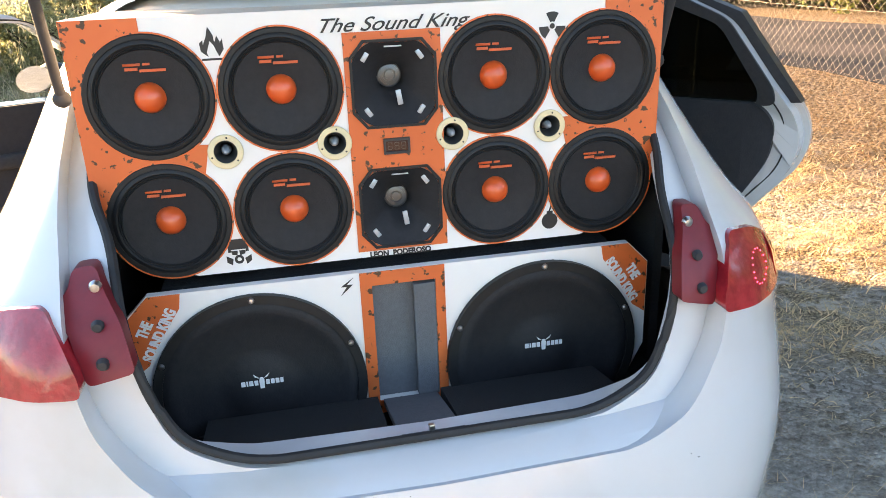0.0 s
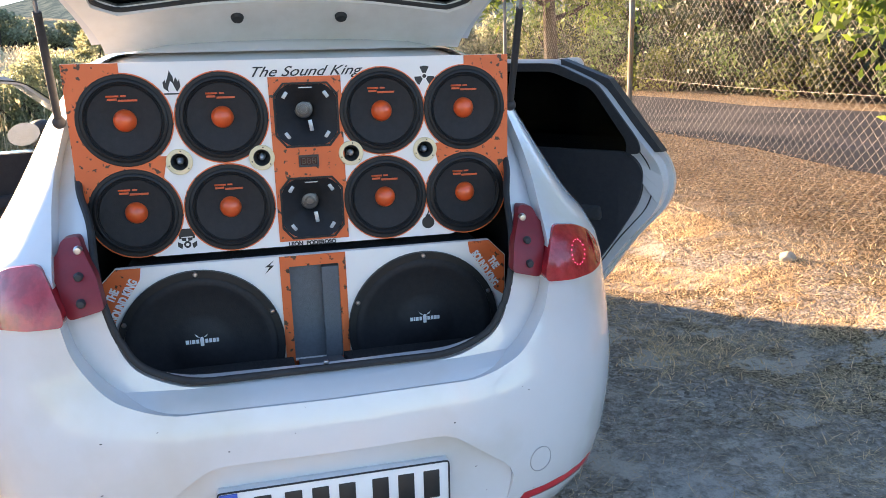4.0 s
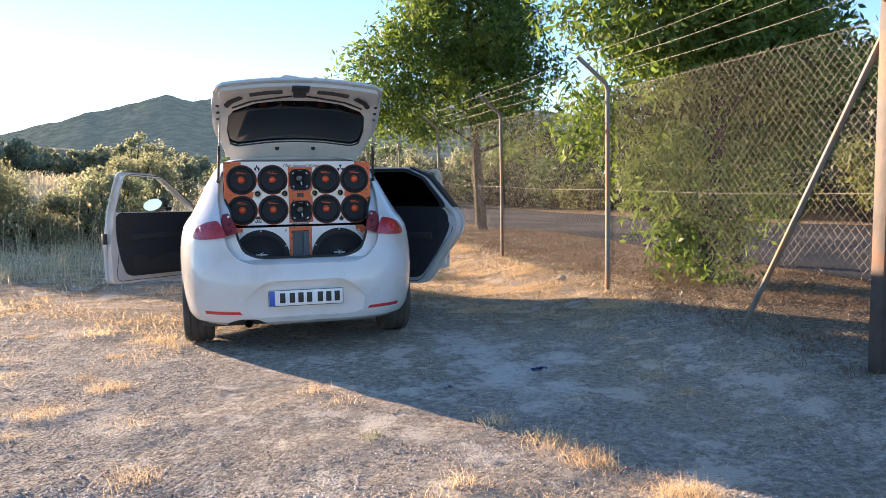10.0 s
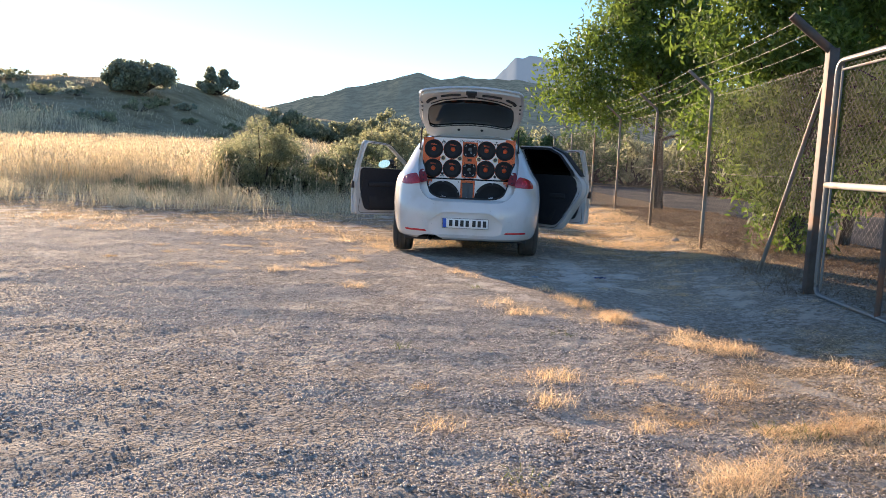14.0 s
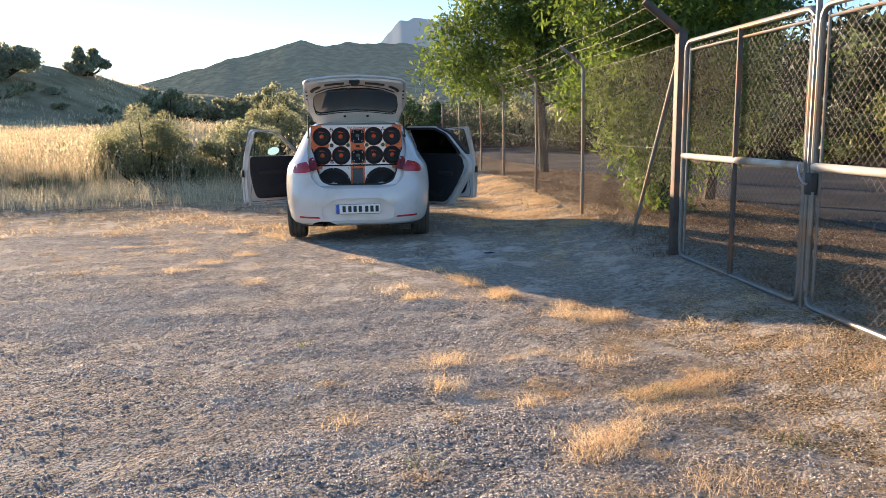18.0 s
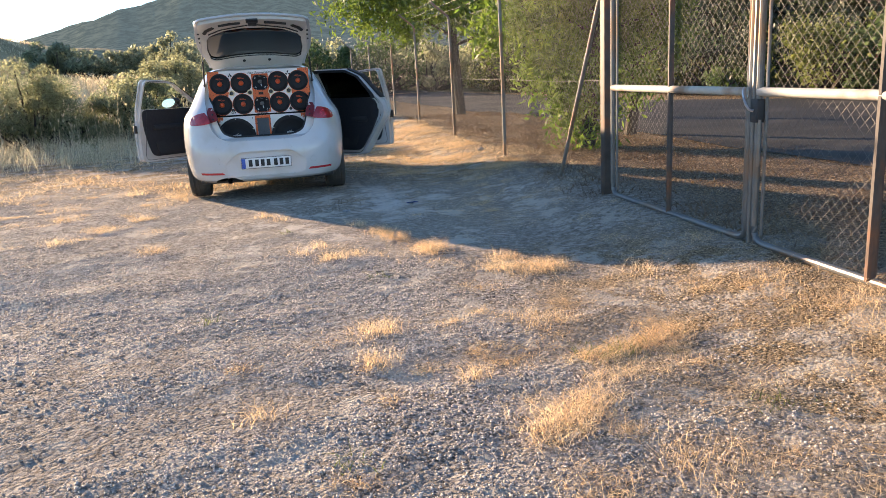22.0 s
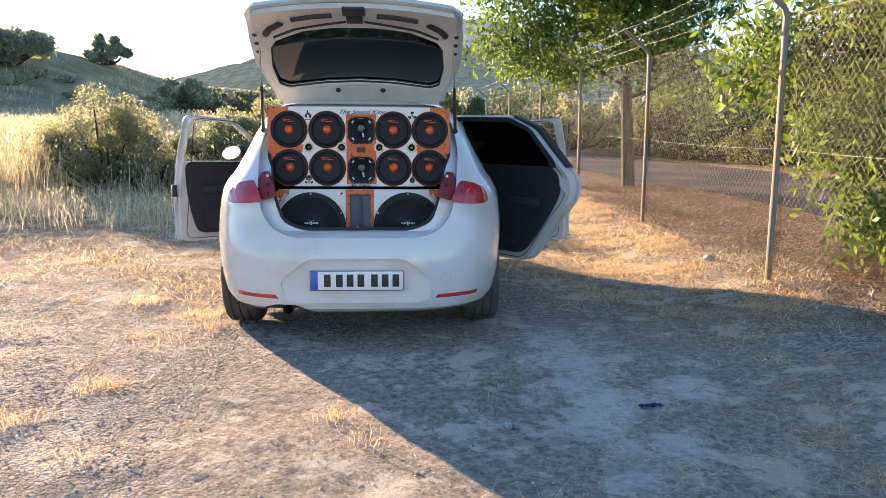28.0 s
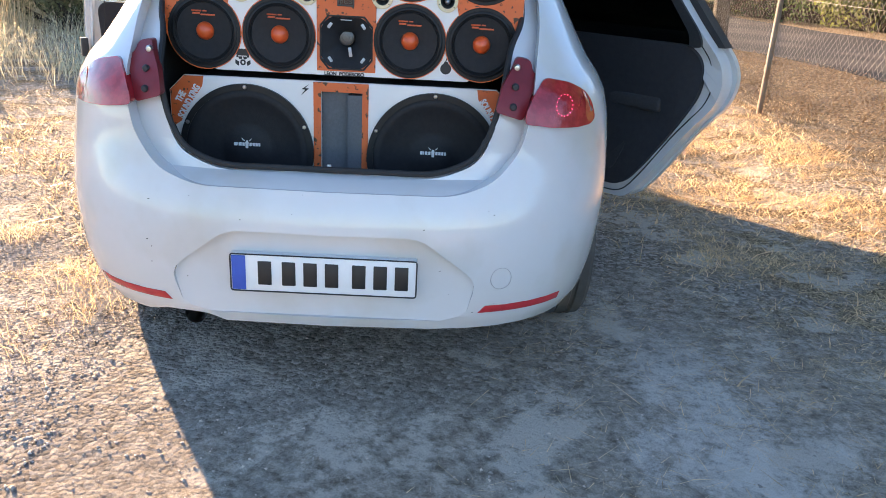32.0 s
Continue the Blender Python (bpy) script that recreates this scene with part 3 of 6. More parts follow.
fence = thing("fence", "galvanised chain-link fence with angled barbed-wire arms", "fence")
for i, (px, py) in enumerate(FENCE[1:]):
    gz = ground_z(px, py)
    part("post", path_tube(bmesh.new(), [(px, py, gz - 0.1), (px, py, gz + 1.0), (px - 0.01, py, gz + 1.98)], 0.024, 10), galv, fence)
    part("arm", path_tube(bmesh.new(), [(px - 0.01, py, gz + 1.96), (px - 0.03, py, gz + 2.02), (px - 0.33, py, gz + 2.27)], 0.022, 8), galv, fence)
for (xa, ya), (xb, yb) in zip(FENCE, FENCE[1:]):
    za, zb = ground_z(xa, ya), ground_z(xb, yb)
    ln = math.hypot(xb - xa, yb - ya)

    def span(u, v, xa=xa, ya=ya, xb=xb, yb=yb, ln=ln):
        t = u / ln
        x, y = xa + (xb - xa) * t, ya + (yb - ya) * t
        return (x + 0.03 + 0.012 * noise.noise(Vector((u, v, xa))), y, ground_z(x, y) + 0.02 + v)
    mesh = new("chain_link", chain_link(span, ln, 1.95))
    mesh.parent = fence
    for zz in (0.04, 1.0, 1.96):
        bm = bmesh.new()
        path_tube(bm, [(xa + (xb - xa) * t + 0.028, ya + (yb - ya) * t, za + (zb - za) * t + zz - 0.02 * math.sin(math.pi * t)) for t in (0, .25, .5, .75, 1)], 0.0014, 5)
        part("tension_wire", bm, wire_mat, fence)
    for k in range(3):
        f = 0.25 + 0.36 * k
        bm = bmesh.new()
        path_tube(bm, [(xa + (xb - xa) * t - 0.03 - 0.3 * f, ya + (yb - ya) * t, za + (zb - za) * t + 2.02 + 0.25 * f - 0.025 * math.sin(math.pi * t)) for t in (0, .25, .5, .75, 1)], 0.0017, 5)
        for q in range(int(ln / 0.12)):
            t = (q + 0.5) / (ln / 0.12)
            c = Vector((xa + (xb - xa) * t - 0.03 - 0.3 * f, ya + (yb - ya) * t, za + (zb - za) * t + 2.02 + 0.25 * f - 0.025 * math.sin(math.pi * t)))
            tube(bm, c - Vector((0.008, 0.003, 0.012)), c + Vector((0.008, 0.003, 0.012)), 0.0013, seg=3)
        part("barbed_wire", bm, wire_mat, fence)

GX, GZ = 3.0, 0.12
gate_post = thing("gate_post", "pale rust-streaked square steel gate post with brace and arm", "post")
bm = bmesh.new()
box(bm, GX - 0.042, -2.045, GZ - 0.15, GX + 0.042, -1.955, 2.19, 0.006)
part("post", bm, rusty, gate_post)
part("arm", tube(bmesh.new(), (GX, -2.0, 2.16), (GX - 0.36, -2.0, 2.44), 0.036, seg=12), rusty, gate_post)
part("brace", tube(bmesh.new(), (3.04, -0.72, 0.1), (GX + 0.01, -1.95, 2.02), 0.019, seg=10), galv, gate_post)
post2 = thing("gate_post", "pale square steel gate post", "post")
bm = bmesh.new()
box(bm, GX - 0.055, -6.33, -0.1, GX + 0.055, -6.22, 2.2, 0.008)
part("post", bm, pale_post, post2)


def gate_leaf(y0, y1, label):
    g = thing("gate_leaf", label, "gate", group="gate leaves")
    z0, z1, r = GZ + 0.02, 2.07, 0.021
    ring = [(y0, z0), (y1, z0), (y1, z1), (y0, z1)]
    ring = round_poly(ring, 0.1, 4)
    part("frame", path_tube(bmesh.new(), [(GX, a, b) for a, b in ring], r, 10, closed=True), gate_steel, g, "tubular steel gate frame")
    # pale paint on this rail stands for sun along it
    part("middle_rail", tube(bmesh.new(), (GX, y0, 1.06), (GX, y1, 1.06), 0.027, seg=12), pale_post, g)
    ym = (y0 + y1) / 2
    part("upright", tube(bmesh.new(), (GX, ym, z0), (GX, ym, z1), 0.021 if y0 > -3 else 0.028, seg=10), rusty, g)
    part("inner_bar", tube(bmesh.new(), (GX + 0.012, y0 - 0.07, z1 - 0.075), (GX + 0.012, y1 + 0.07, z1 - 0.075), 0.011, seg=8), gate_steel, g)
    for yy in (y0 - 0.055, y1 + 0.055):
        part("inner_stile", tube(bmesh.new(), (GX + 0.012, yy, z0 + 0.05), (GX + 0.012, yy, z1 - 0.05), 0.010, seg=8), gate_steel, g)
    mesh = new("chain_link", chain_link(lambda u, v: (GX + 0.03, min(y0, y1) + u, z0 + v), abs(y1 - y0), z1 - z0))
    mesh.parent = g
    for yy in (y0, y1):
        part("stretcher_bar", tube(bmesh.new(), (GX + 0.028, yy + 0.035 * (1 if yy == min(y0, y1) else -1), z0), (GX + 0.028, yy + 0.035 * (1 if yy == min(y0, y1) else -1), z1), 0.005, seg=6), wire_mat, g)
    return g


gate_leaf(-2.13, -4.12, "pale tubular gate leaf with chain-link mesh")
leaf2 = gate_leaf(-4.20, -6.15, "pale tubular gate leaf with chain-link mesh and a lock box")
bm = bmesh.new()
box(bm, GX - 0.045, -4.25, 0.88, GX + 0.03, -4.17, 1.02, 0.01)
part("lock_box", bm, black_trim, leaf2, "dark steel lock box")
part("locking_rod", tube(bmesh.new(), (GX - 0.004, -4.158, 0.10), (GX - 0.004, -4.158, 2.36), 0.019, seg=10), gate_steel, leaf2, "upright locking rod taller than the gate")
part("drop_bolt", tube(bmesh.new(), (GX - 0.036, -4.262, 0.62), (GX - 0.036, -4.262, 0.90), 0.010, seg=8), galv, leaf2)
bm = bmesh.new()
path_tube(bm, [(GX - 0.03 + 0.045 * math.sin(a), -4.16 + 0.05 * math.cos(a), 1.02 + 0.07 * math.sin(a * 1.3)) for a in [k * math.tau / 14 for k in range(14)]], 0.008, 6, closed=True)
part("chain", bm, steel, leaf2)


# ---- plants ----
def leaf_cloud(centres, sizes, count, leaf, seed, squash=1.0, droop=0.0):
    """Leaves scattered round clump centres, as small folded quads."""
    rng = np.random.default_rng(seed)
    which = rng.integers(0, len(centres), count)
    d = rng.normal(size=(count, 3))
    d /= np.linalg.norm(d, axis=1)[:, None]
    rad = rng.random(count) ** 0.45
    c = np.array(centres)[which] + d * (np.array(sizes)[which] * rad)[:, None] * np.array([1, 1, squash])
    c[:, 2] -= droop * rng.random(count)
    a = rng.normal(size=(count, 3))
    a[:, 2] -= 0.5
    a /= np.linalg.norm(a, axis=1)[:, None]
    b = np.cross(a, rng.normal(size=(count, 3)))
    b /= np.linalg.norm(b, axis=1)[:, None]
    ln = leaf[0] * (0.6 + 0.8 * rng.random(count))[:, None]
    wd = leaf[1] * (0.6 + 0.8 * rng.random(count))[:, None]
    v = np.stack([c - a * ln / 2, c + b * wd / 2, c + a * ln / 2, c - b * wd / 2], 1).reshape(-1, 3)
    return v, np.arange(count * 4).reshape(-1, 4)


def quads(name, v, f, mat):
    me = bpy.data.meshes.new(name)
    me.vertices.add(len(v))
    me.vertices.foreach_set("co", np.ascontiguousarray(v, dtype=np.float32).ravel())
    me.loops.add(f.size)
    me.loops.foreach_set("vertex_index", f.ravel().astype(np.int32))
    me.polygons.add(len(f))
    me.polygons.foreach_set("loop_start", np.arange(0, f.size, f.shape[1], dtype=np.int32))
    me.update(calc_edges=True)
    me.materials.append(mat)
    return me


bark = material("grey_brown_bark", (0.05, 0.037, 0.028), (0.095, 0.073, 0.055), rough=0.95, scale=14, bump=0.8)
leaf_green = leafy("bright_tree_leaves", (0.056, 0.106, 0.022), (0.19, 0.245, 0.056), 0.54)
# olive greens lifted to include the sun-flare haze over the left field
leaf_olive = leafy("olive_scrub_leaves", (0.19, 0.20, 0.11), (0.34, 0.335, 0.20), 0.6)
leaf_dark = leafy("dark_wood_leaves", (0.06, 0.098, 0.034), (0.135, 0.175, 0.065), 0.42)
# far wood greens paled so distance haze sits in the leaf colour
leaf_wood = leafy("haze_pale_wood_leaves", (0.17, 0.185, 0.115), (0.30, 0.305, 0.195), 0.58)
# near-black greens put the backlit slope's shade into the leaf colour
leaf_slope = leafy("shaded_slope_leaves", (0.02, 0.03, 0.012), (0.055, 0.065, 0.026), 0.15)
# hill trees greyed and lightened to carry haze in their base colour
leaf_hill = leafy("haze_pale_hill_leaves", (0.25, 0.27, 0.19), (0.37, 0.38, 0.28), 0.6)
leaf_verge = leafy("yellow_green_shrub_leaves", (0.065, 0.085, 0.022), (0.17, 0.18, 0.055), 0.4)
leaf_grey = leafy("silvery_shrub_leaves", (0.17, 0.19, 0.11), (0.32, 0.33, 0.20), 0.58)
straw_mat = leafy("dry_straw", (0.60, 0.42, 0.235), (0.84, 0.66, 0.43), 0.35)
straw_pale = leafy("pale_wild_oats", (0.54, 0.43, 0.26), (0.74, 0.63, 0.44), 0.4)
pink = leafy("pink_blossom", (0.55, 0.12, 0.14), (0.65, 0.2, 0.2), 0.3)
weed_green = leafy("green_weed", (0.10, 0.13, 0.03), (0.2, 0.2, 0.06), 0.35)


def grow(base, height, lean, spread_r, limbs, seed, r0):
    """A trunk and limbs: lists of points with radii, and the limb ends for the crown."""
    rnd = random.Random(seed)
    bm = bmesh.new()
    trunk = []
    for k in range(7):
        t = k / 6
        trunk.append(Vector((base[0] + lean[0] * t + 0.06 * rnd.uniform(-1, 1) * t, base[1] + lean[1] * t + 0.06 * rnd.uniform(-1, 1), base[2] + height * t)))
    path_tube(bm, trunk, [r0 * (1 - 0.75 * k / 6) for k in range(7)], 9)
    ends = []
    for i in range(limbs):
        t = 0.3 + 0.65 * i / limbs
        k = min(5, int(t * 6))
        p = trunk[k].lerp(trunk[k + 1], t * 6 - k)
        ang = i * 2.4 + rnd.uniform(-0.4, 0.4)
        ln = spread_r * (1.05 - 0.55 * t) * rnd.uniform(0.75, 1.15)
        pts = [p]
        for q in range(1, 5):
            f = q / 4
            pts.append(p + Vector((math.cos(ang) * ln * f, math.sin(ang) * ln * f, ln * (0.55 * f - 0.15 * f * f) + rnd.uniform(-0.08, 0.08))))
            if q > 1:
                ends.append(pts[-1])
        path_tube(bm, pts, [r0 * 0.36 * (1 - 0.8 * q / 4) for q in range(5)], 6)
        for s in range(3):
            f = rnd.uniform(0.4, 0.95)
            o = pts[0].lerp(pts[4], f)
            e = o + Vector((rnd.uniform(-1, 1), rnd.uniform(-1, 1), rnd.uniform(-0.2, 0.8))) * ln * 0.4
            path_tube(bm, [o, o.lerp(e, 0.5) + Vector((0, 0, 0.05)), e], [r0 * 0.12, r0 * 0.08, r0 * 0.03], 5)
            ends.append(e)
    ends.append(trunk[-1])
    return bm, ends


def tree(name, label, base, height, lean, spread_r, limbs, seed, r0, count, leaf, mat, clump=0.5, droop=0.0, extra=()):
    ob = thing(name, label, "tree")
    b = (base[0], base[1], ground_z(base[0], base[1]) - 0.05)
    bm, ends = grow(b, height, lean, spread_r, limbs, seed, r0)
    part("trunk", bm, bark, ob)
    rnd = random.Random(seed + 9)
    cs = [tuple(e) for e in ends] + [tuple(e) for e in extra]
    sz = [clump * rnd.uniform(0.6, 1.25) for _ in cs]
    v, f = leaf_cloud(cs, sz, count, leaf, seed, 0.8, droop)
    crown = new("crown", quads("crown", v, f, mat))
    crown.parent = ob
    return ob


def lobes(spec, y, deep, seed, n=5):
    """Clump centres spread through rounded lobes of foliage given as (x, z, radius)."""
    rnd = random.Random(seed)
    out = []
    for x, z, r in spec:
        for _ in range(max(1, round(n * (r / 0.38) ** 2))):
            a, u, k = rnd.uniform(0, math.tau), rnd.uniform(-1, 1), r * rnd.random() ** 0.5
            w = math.sqrt(1 - u * u)
            out.append((x + k * w * math.cos(a), y + deep * k * w * math.sin(a) + rnd.uniform(-.3, .3) * deep, z + k * u))
    return out


low = lobes([(2.95, 2.18, .20), (3.06, 1.85, .2), (3.24, 3.19, .42), (3.75, 3.5, .45), (4.26, 3.6, .45), (4.67, 3.2, .4), (3.97, 2.81, .42), (3.52, 2.7, .3), (4.55, 2.64, .4), (3.8, 1.7, .36),
             (4.08, 1.15, .36), (3.85, 1.05, .26), (4.5, 1.85, .4), (4.25, .75, .24), (3.55, 1.45, .2), (4.35, .42, .2), (5.0, 2.5, .4), (3.41, 3.7, .3), (4.9, 1.5, .4), (5.1, 1.0, .3), (5.3, 2.0, .4), (4.3, 1.4, .34), (4.42, 1.0, .3), (4.45, .62, .28), (4.4, .3, .2), (4.15, 2.15, .4), (4.6, 2.25, .38)], 1.75, 1.2, 31, 3)
tree("tree", "leafy green ash tree growing behind the fence", (4.35, 1.65), 4.7, (0.35, 0.1), 1.5, 18, 3, 0.105, 42000, (0.115, 0.036), leaf_green, 0.46, 0.3, extra=low)
far_crown = lobes([(1.99, 3.19, .5), (1.85, 3.7, .45), (2.94, 4.1, .65), (2.61, 2.98, .6), (3.47, 5.0, .7), (4.1, 5.5, .6), (4.42, 5.9, .4), (4.93, 4.9, .7), (5.35, 4.4, .6), (3.97, 3.8, .8), (4.92, 3.7, .7), (3.23, 2.7, .45), (5.77, 3.9, .4)], 9.9, 1.5, 37, 3)
tree("tree", "tall green ash tree growing behind the fence", (4.5, 9.8), 5.6, (-0.3, 0.2), 1.9, 18, 5, 0.13, 34000, (0.14, 0.046), leaf_green, 0.62, 0.3, extra=far_crown)
dark_crown = lobes([(5.98, 3.55, .47), (6.49, 3.77, .47), (6.61, 3.27, .42), (6.11, 2.65, .42), (5.61, 3.85, .4), (6.23, 3.02, .42)], 2.8, 1.2, 41, 4)
tree("tree", "dark leafy tree between the fence and the road", (5.55, 2.8), 4.0, (0.3, 0.0), 1.0, 12, 6, 0.10, 11500, (0.13, 0.045), leaf_dark, 0.38, 0.3, extra=dark_crown)


def bush(name, label, at, size, count, leaf, mat, seed, clumps=14, category="bush"):
    ob = thing(name, label, category)
    rnd = random.Random(seed)
    gz = ground_z(at[0], at[1])
    cs, sz = [], []
    bm = bmesh.new()
    for k in range(clumps):
        a, r = rnd.uniform(0, math.tau), math.sqrt(rnd.random())
        hgt = rnd.uniform(0.8, 1.1) * size[2] * (0.12 + 0.72 * rnd.random() ** 0.7 * math.sqrt(max(0.05, 1 - 0.8 * r * r)))
        c = Vector((at[0] + size[0] * r * math.cos(a) * 0.86, at[1] + size[1] * r * math.sin(a) * 0.86, gz + hgt))
        cs.append(tuple(c))
        sz.append(min(size) * rnd.uniform(0.13, 0.34))
        o = Vector((at[0] + (c.x - at[0]) * 0.2, at[1] + (c.y - at[1]) * 0.2, gz - 0.03))
        path_tube(bm, [o, o.lerp(c, 0.5) + Vector((rnd.uniform(-.1, .1), rnd.uniform(-.1, .1), 0)) * min(size), c], [0.02 * size[2], 0.014 * size[2], 0.005 * size[2]], 5)
    part("stem", bm, bark, ob)
    v, f = leaf_cloud(cs, sz, count, leaf, seed, 0.9)
    v[:, 2] = np.maximum(v[:, 2], gz + 0.01)
    crown = new("foliage", quads("foliage", v, f, mat))
    crown.parent = ob
    return ob


bush("shrub", "dense haze-pale olive-green shrub in the dry field", (-5.2, 10.3), (1.6, 1.3, 1.95), 34000, (0.06, 0.024), leaf_olive, 11, 60)
bush("shrub", "small haze-pale olive-green shrub in the dry field", (-4.2, 10.0), (1.0, 0.9, 0.9), 9000, (0.06, 0.024), leaf_olive, 17, 26)
bush("shrub", "silvery-green bushy shrub beyond the car", (-3.0, 10.9), (1.15, 1.0, 2.0), 20000, (0.06, 0.03), leaf_grey, 12, 56)
bush("shrub", "silvery-green bushy shrub in the dry field", (-3.4, 19.5), (2.1, 1.7, 2.2), 16000, (0.09, 0.044), leaf_olive, 16, 40)
bush("shrub", "low haze-pale shrub in the dry field", (-7.4, 15.0), (2.2, 1.6, 1.5), 14000, (0.08, 0.03), leaf_olive, 13, 22)
bush("shrub", "low grey-green shrub at the edge of the yard", (-7.6, 8.8), (1.5, 1.0, 0.5), 9000, (0.07, 0.025), leaf_olive, 14, 20)
bush("shrub", "low grey-green shrub at the edge of the yard", (-6.9, 9.2), (1.1, 0.9, 0.5), 8000, (0.07, 0.025), leaf_grey, 15, 18)
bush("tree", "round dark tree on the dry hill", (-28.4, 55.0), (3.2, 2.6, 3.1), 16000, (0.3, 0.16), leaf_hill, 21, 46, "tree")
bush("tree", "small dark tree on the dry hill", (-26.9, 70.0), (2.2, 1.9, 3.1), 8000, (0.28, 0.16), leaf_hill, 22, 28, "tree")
rnd = random.Random(14)
for k in range(26):
    x, y = rnd.uniform(-44, -17), rnd.uniform(40, 62)
    w = rnd.uniform(0.7, 1.9)
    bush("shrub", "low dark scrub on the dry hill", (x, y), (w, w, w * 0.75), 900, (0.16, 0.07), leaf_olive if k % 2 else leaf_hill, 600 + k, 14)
rnd = random.Random(4)
for k in range(46):
    x = -15 + k * 0.75 + rnd.uniform(-1, 1)
    y = rnd.uniform(48, 105)
    s = rnd.uniform(2.2, 3.6)
    bush("tree", "dark green tree in the wood below the hills", (x, y), (s, s * 0.8, s * 1.1), 2600, (0.25, 0.14), leaf_wood if k % 3 else leaf_olive, 100 + k, 22, "tree")
for k in range(34):
    y = -11 + k * 1.2 + rnd.uniform(-.5, .5)
    x = road_edge(y) + road_width(y) + 1.2 + rnd.uniform(0, 2.2)
    s = rnd.uniform(1.2, 2.6)
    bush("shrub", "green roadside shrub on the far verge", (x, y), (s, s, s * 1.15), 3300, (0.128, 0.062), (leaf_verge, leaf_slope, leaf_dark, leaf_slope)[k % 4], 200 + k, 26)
for k in range(96):
    y = -20 + (k % 32) * 1.9 + rnd.uniform(-1, 1)
    x = road_edge(y) + 11.5 + (k // 32) * 5 + rnd.uniform(-1, 3)
    s = rnd.uniform(2.2, 3.6)
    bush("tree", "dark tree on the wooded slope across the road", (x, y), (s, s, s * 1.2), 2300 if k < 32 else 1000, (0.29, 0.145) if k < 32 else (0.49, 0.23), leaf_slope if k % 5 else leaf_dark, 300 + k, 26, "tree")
for k in range(18):
    x, y = 0.5 + k * 1.1 + rnd.uniform(-.6, .6), 32 + rnd.uniform(0, 14)
    s = rnd.uniform(2.0, 3.2)
    bush("tree", "green tree beyond the end of the fence", (x, y), (s, s, s * 1.35), 3300, (0.22, 0.115), leaf_dark if k % 2 else leaf_olive, 400 + k, 24, "tree")
for k in range(5):
    bush("shrub", "oleander shrub with pink flowers by the road", (road_edge(1 + k * 1.6) + 7.6, 1 + k * 1.6), (1.0, 1.0, 1.5), 5000, (0.13, 0.04), leaf_olive, 500 + k, 20)
    v, f = leaf_cloud([(road_edge(1 + k * 1.6) + 7.2 + rnd.uniform(-.4, .4), .6 + k * 1.6 + rnd.uniform(-.5, .5), ground_z(17, 3) + rnd.uniform(.8, 1.5)) for _ in range(9)], [.16] * 9, 400, (.05, .045), 520 + k)
    fl = new("flowers", quads("flowers", v, f, pink))
    tagged(fl, "pink oleander blossom", "flowers", kind="stuff")
for k, yy in enumerate((-9.0, -5.2, -1.4, 2.4)):
    fp = thing("fence_post", "pale steel fence post across the road", "post", group="posts across the road")
    px = road_edge(yy) + 7.5
    gz = ground_z(px, yy)
    part("post", path_tube(bmesh.new(), [(px, yy, gz - .1), (px, yy, gz + 1.9), (px - .1, yy, gz + 2.05), (px - .3, yy, gz + 2.2)], 0.025, 8), galv, fp)


def blades(name, spots, mat, seed, hmin, hmax, wid, lean=0.35, head=0.0):
    """Grass stalks, each a bent strip; some with a seed head."""
    rng = np.random.default_rng(seed)
    p = np.array([(x, y, ground_z(x, y) - 0.01) for x, y in spots])
    n = len(p)
    h = rng.uniform(hmin, hmax, n)[:, None]
    a = rng.uniform(0, math.tau, n)
    side = np.stack([np.cos(a), np.sin(a), np.zeros(n)], 1)
    tip = np.stack([rng.normal(size=n), rng.normal(size=n), np.zeros(n)], 1) * lean * h
    up = np.array([0, 0, 1.0])
    w = wid * (0.7 + 0.6 * rng.random(n))[:, None]
    mid = p + up * h * 0.55 + tip * 0.3
    end = p + up * h * 0.97 + tip
    v1 = np.stack([p - side * w / 2, p + side * w / 2, mid + side * w * 0.4, mid - side * w * 0.4], 1)
    v2 = np.stack([mid - side * w * 0.4, mid + side * w * 0.4, end + side * w * 0.1, end - side * w * 0.1], 1)
    allv = [v1, v2]
    if head:
        b = end - up * head * 0.2
        allv.append(np.stack([b - up * head / 2, b + side * head * 0.22, b + up * head / 2 + tip * 0.1, b - side * head * 0.22], 1))
    v = np.concatenate(allv).reshape(-1, 3)
    return quads(name, v, np.arange(len(v)).reshape(-1, 4), mat)


def scatter(n, x0, x1, y0, y1, seed, keep):
    rng = random.Random(seed)
    out = []
    while len(out) < n:
        x, y = rng.uniform(x0, x1), rng.uniform(y0, y1)
        if rng.random() < keep(x, y):
            out.append((x, y))
    return out


def patchy(x, y, s=0.8, z=0.0):
    return smooth01(-0.05, 0.35, noise.noise(Vector((x * s, y * s, z))))


def stuff(name, me, label, category):
    return tagged(new(name, me), label, category, kind="stuff")


# weed tones brightened for the flare haze lying over the verge
weed_grey = leafy("dry_grey_weed", (0.47, 0.41, 0.27), (0.68, 0.59, 0.42), 0.5)
stuff("tall_grass", blades("tall_grass", scatter(27000, -17, -1.6, 8.2, 26, 1, lambda x, y: (0.15 + patchy(x, y, 0.5)) * smooth01(7.2, 10, y + 0.25 * (x + 8)) * (0.06 + 0.94 * smooth01(-0.29, -0.35, x / (y + 8.5))) * (1 - 0.6 * smooth01(16, 26, y))), straw_pale, 1, 0.45, 1.2, 0.009, 0.18, 0.075),
      "tall pale wild oats in the dry field", "grass")
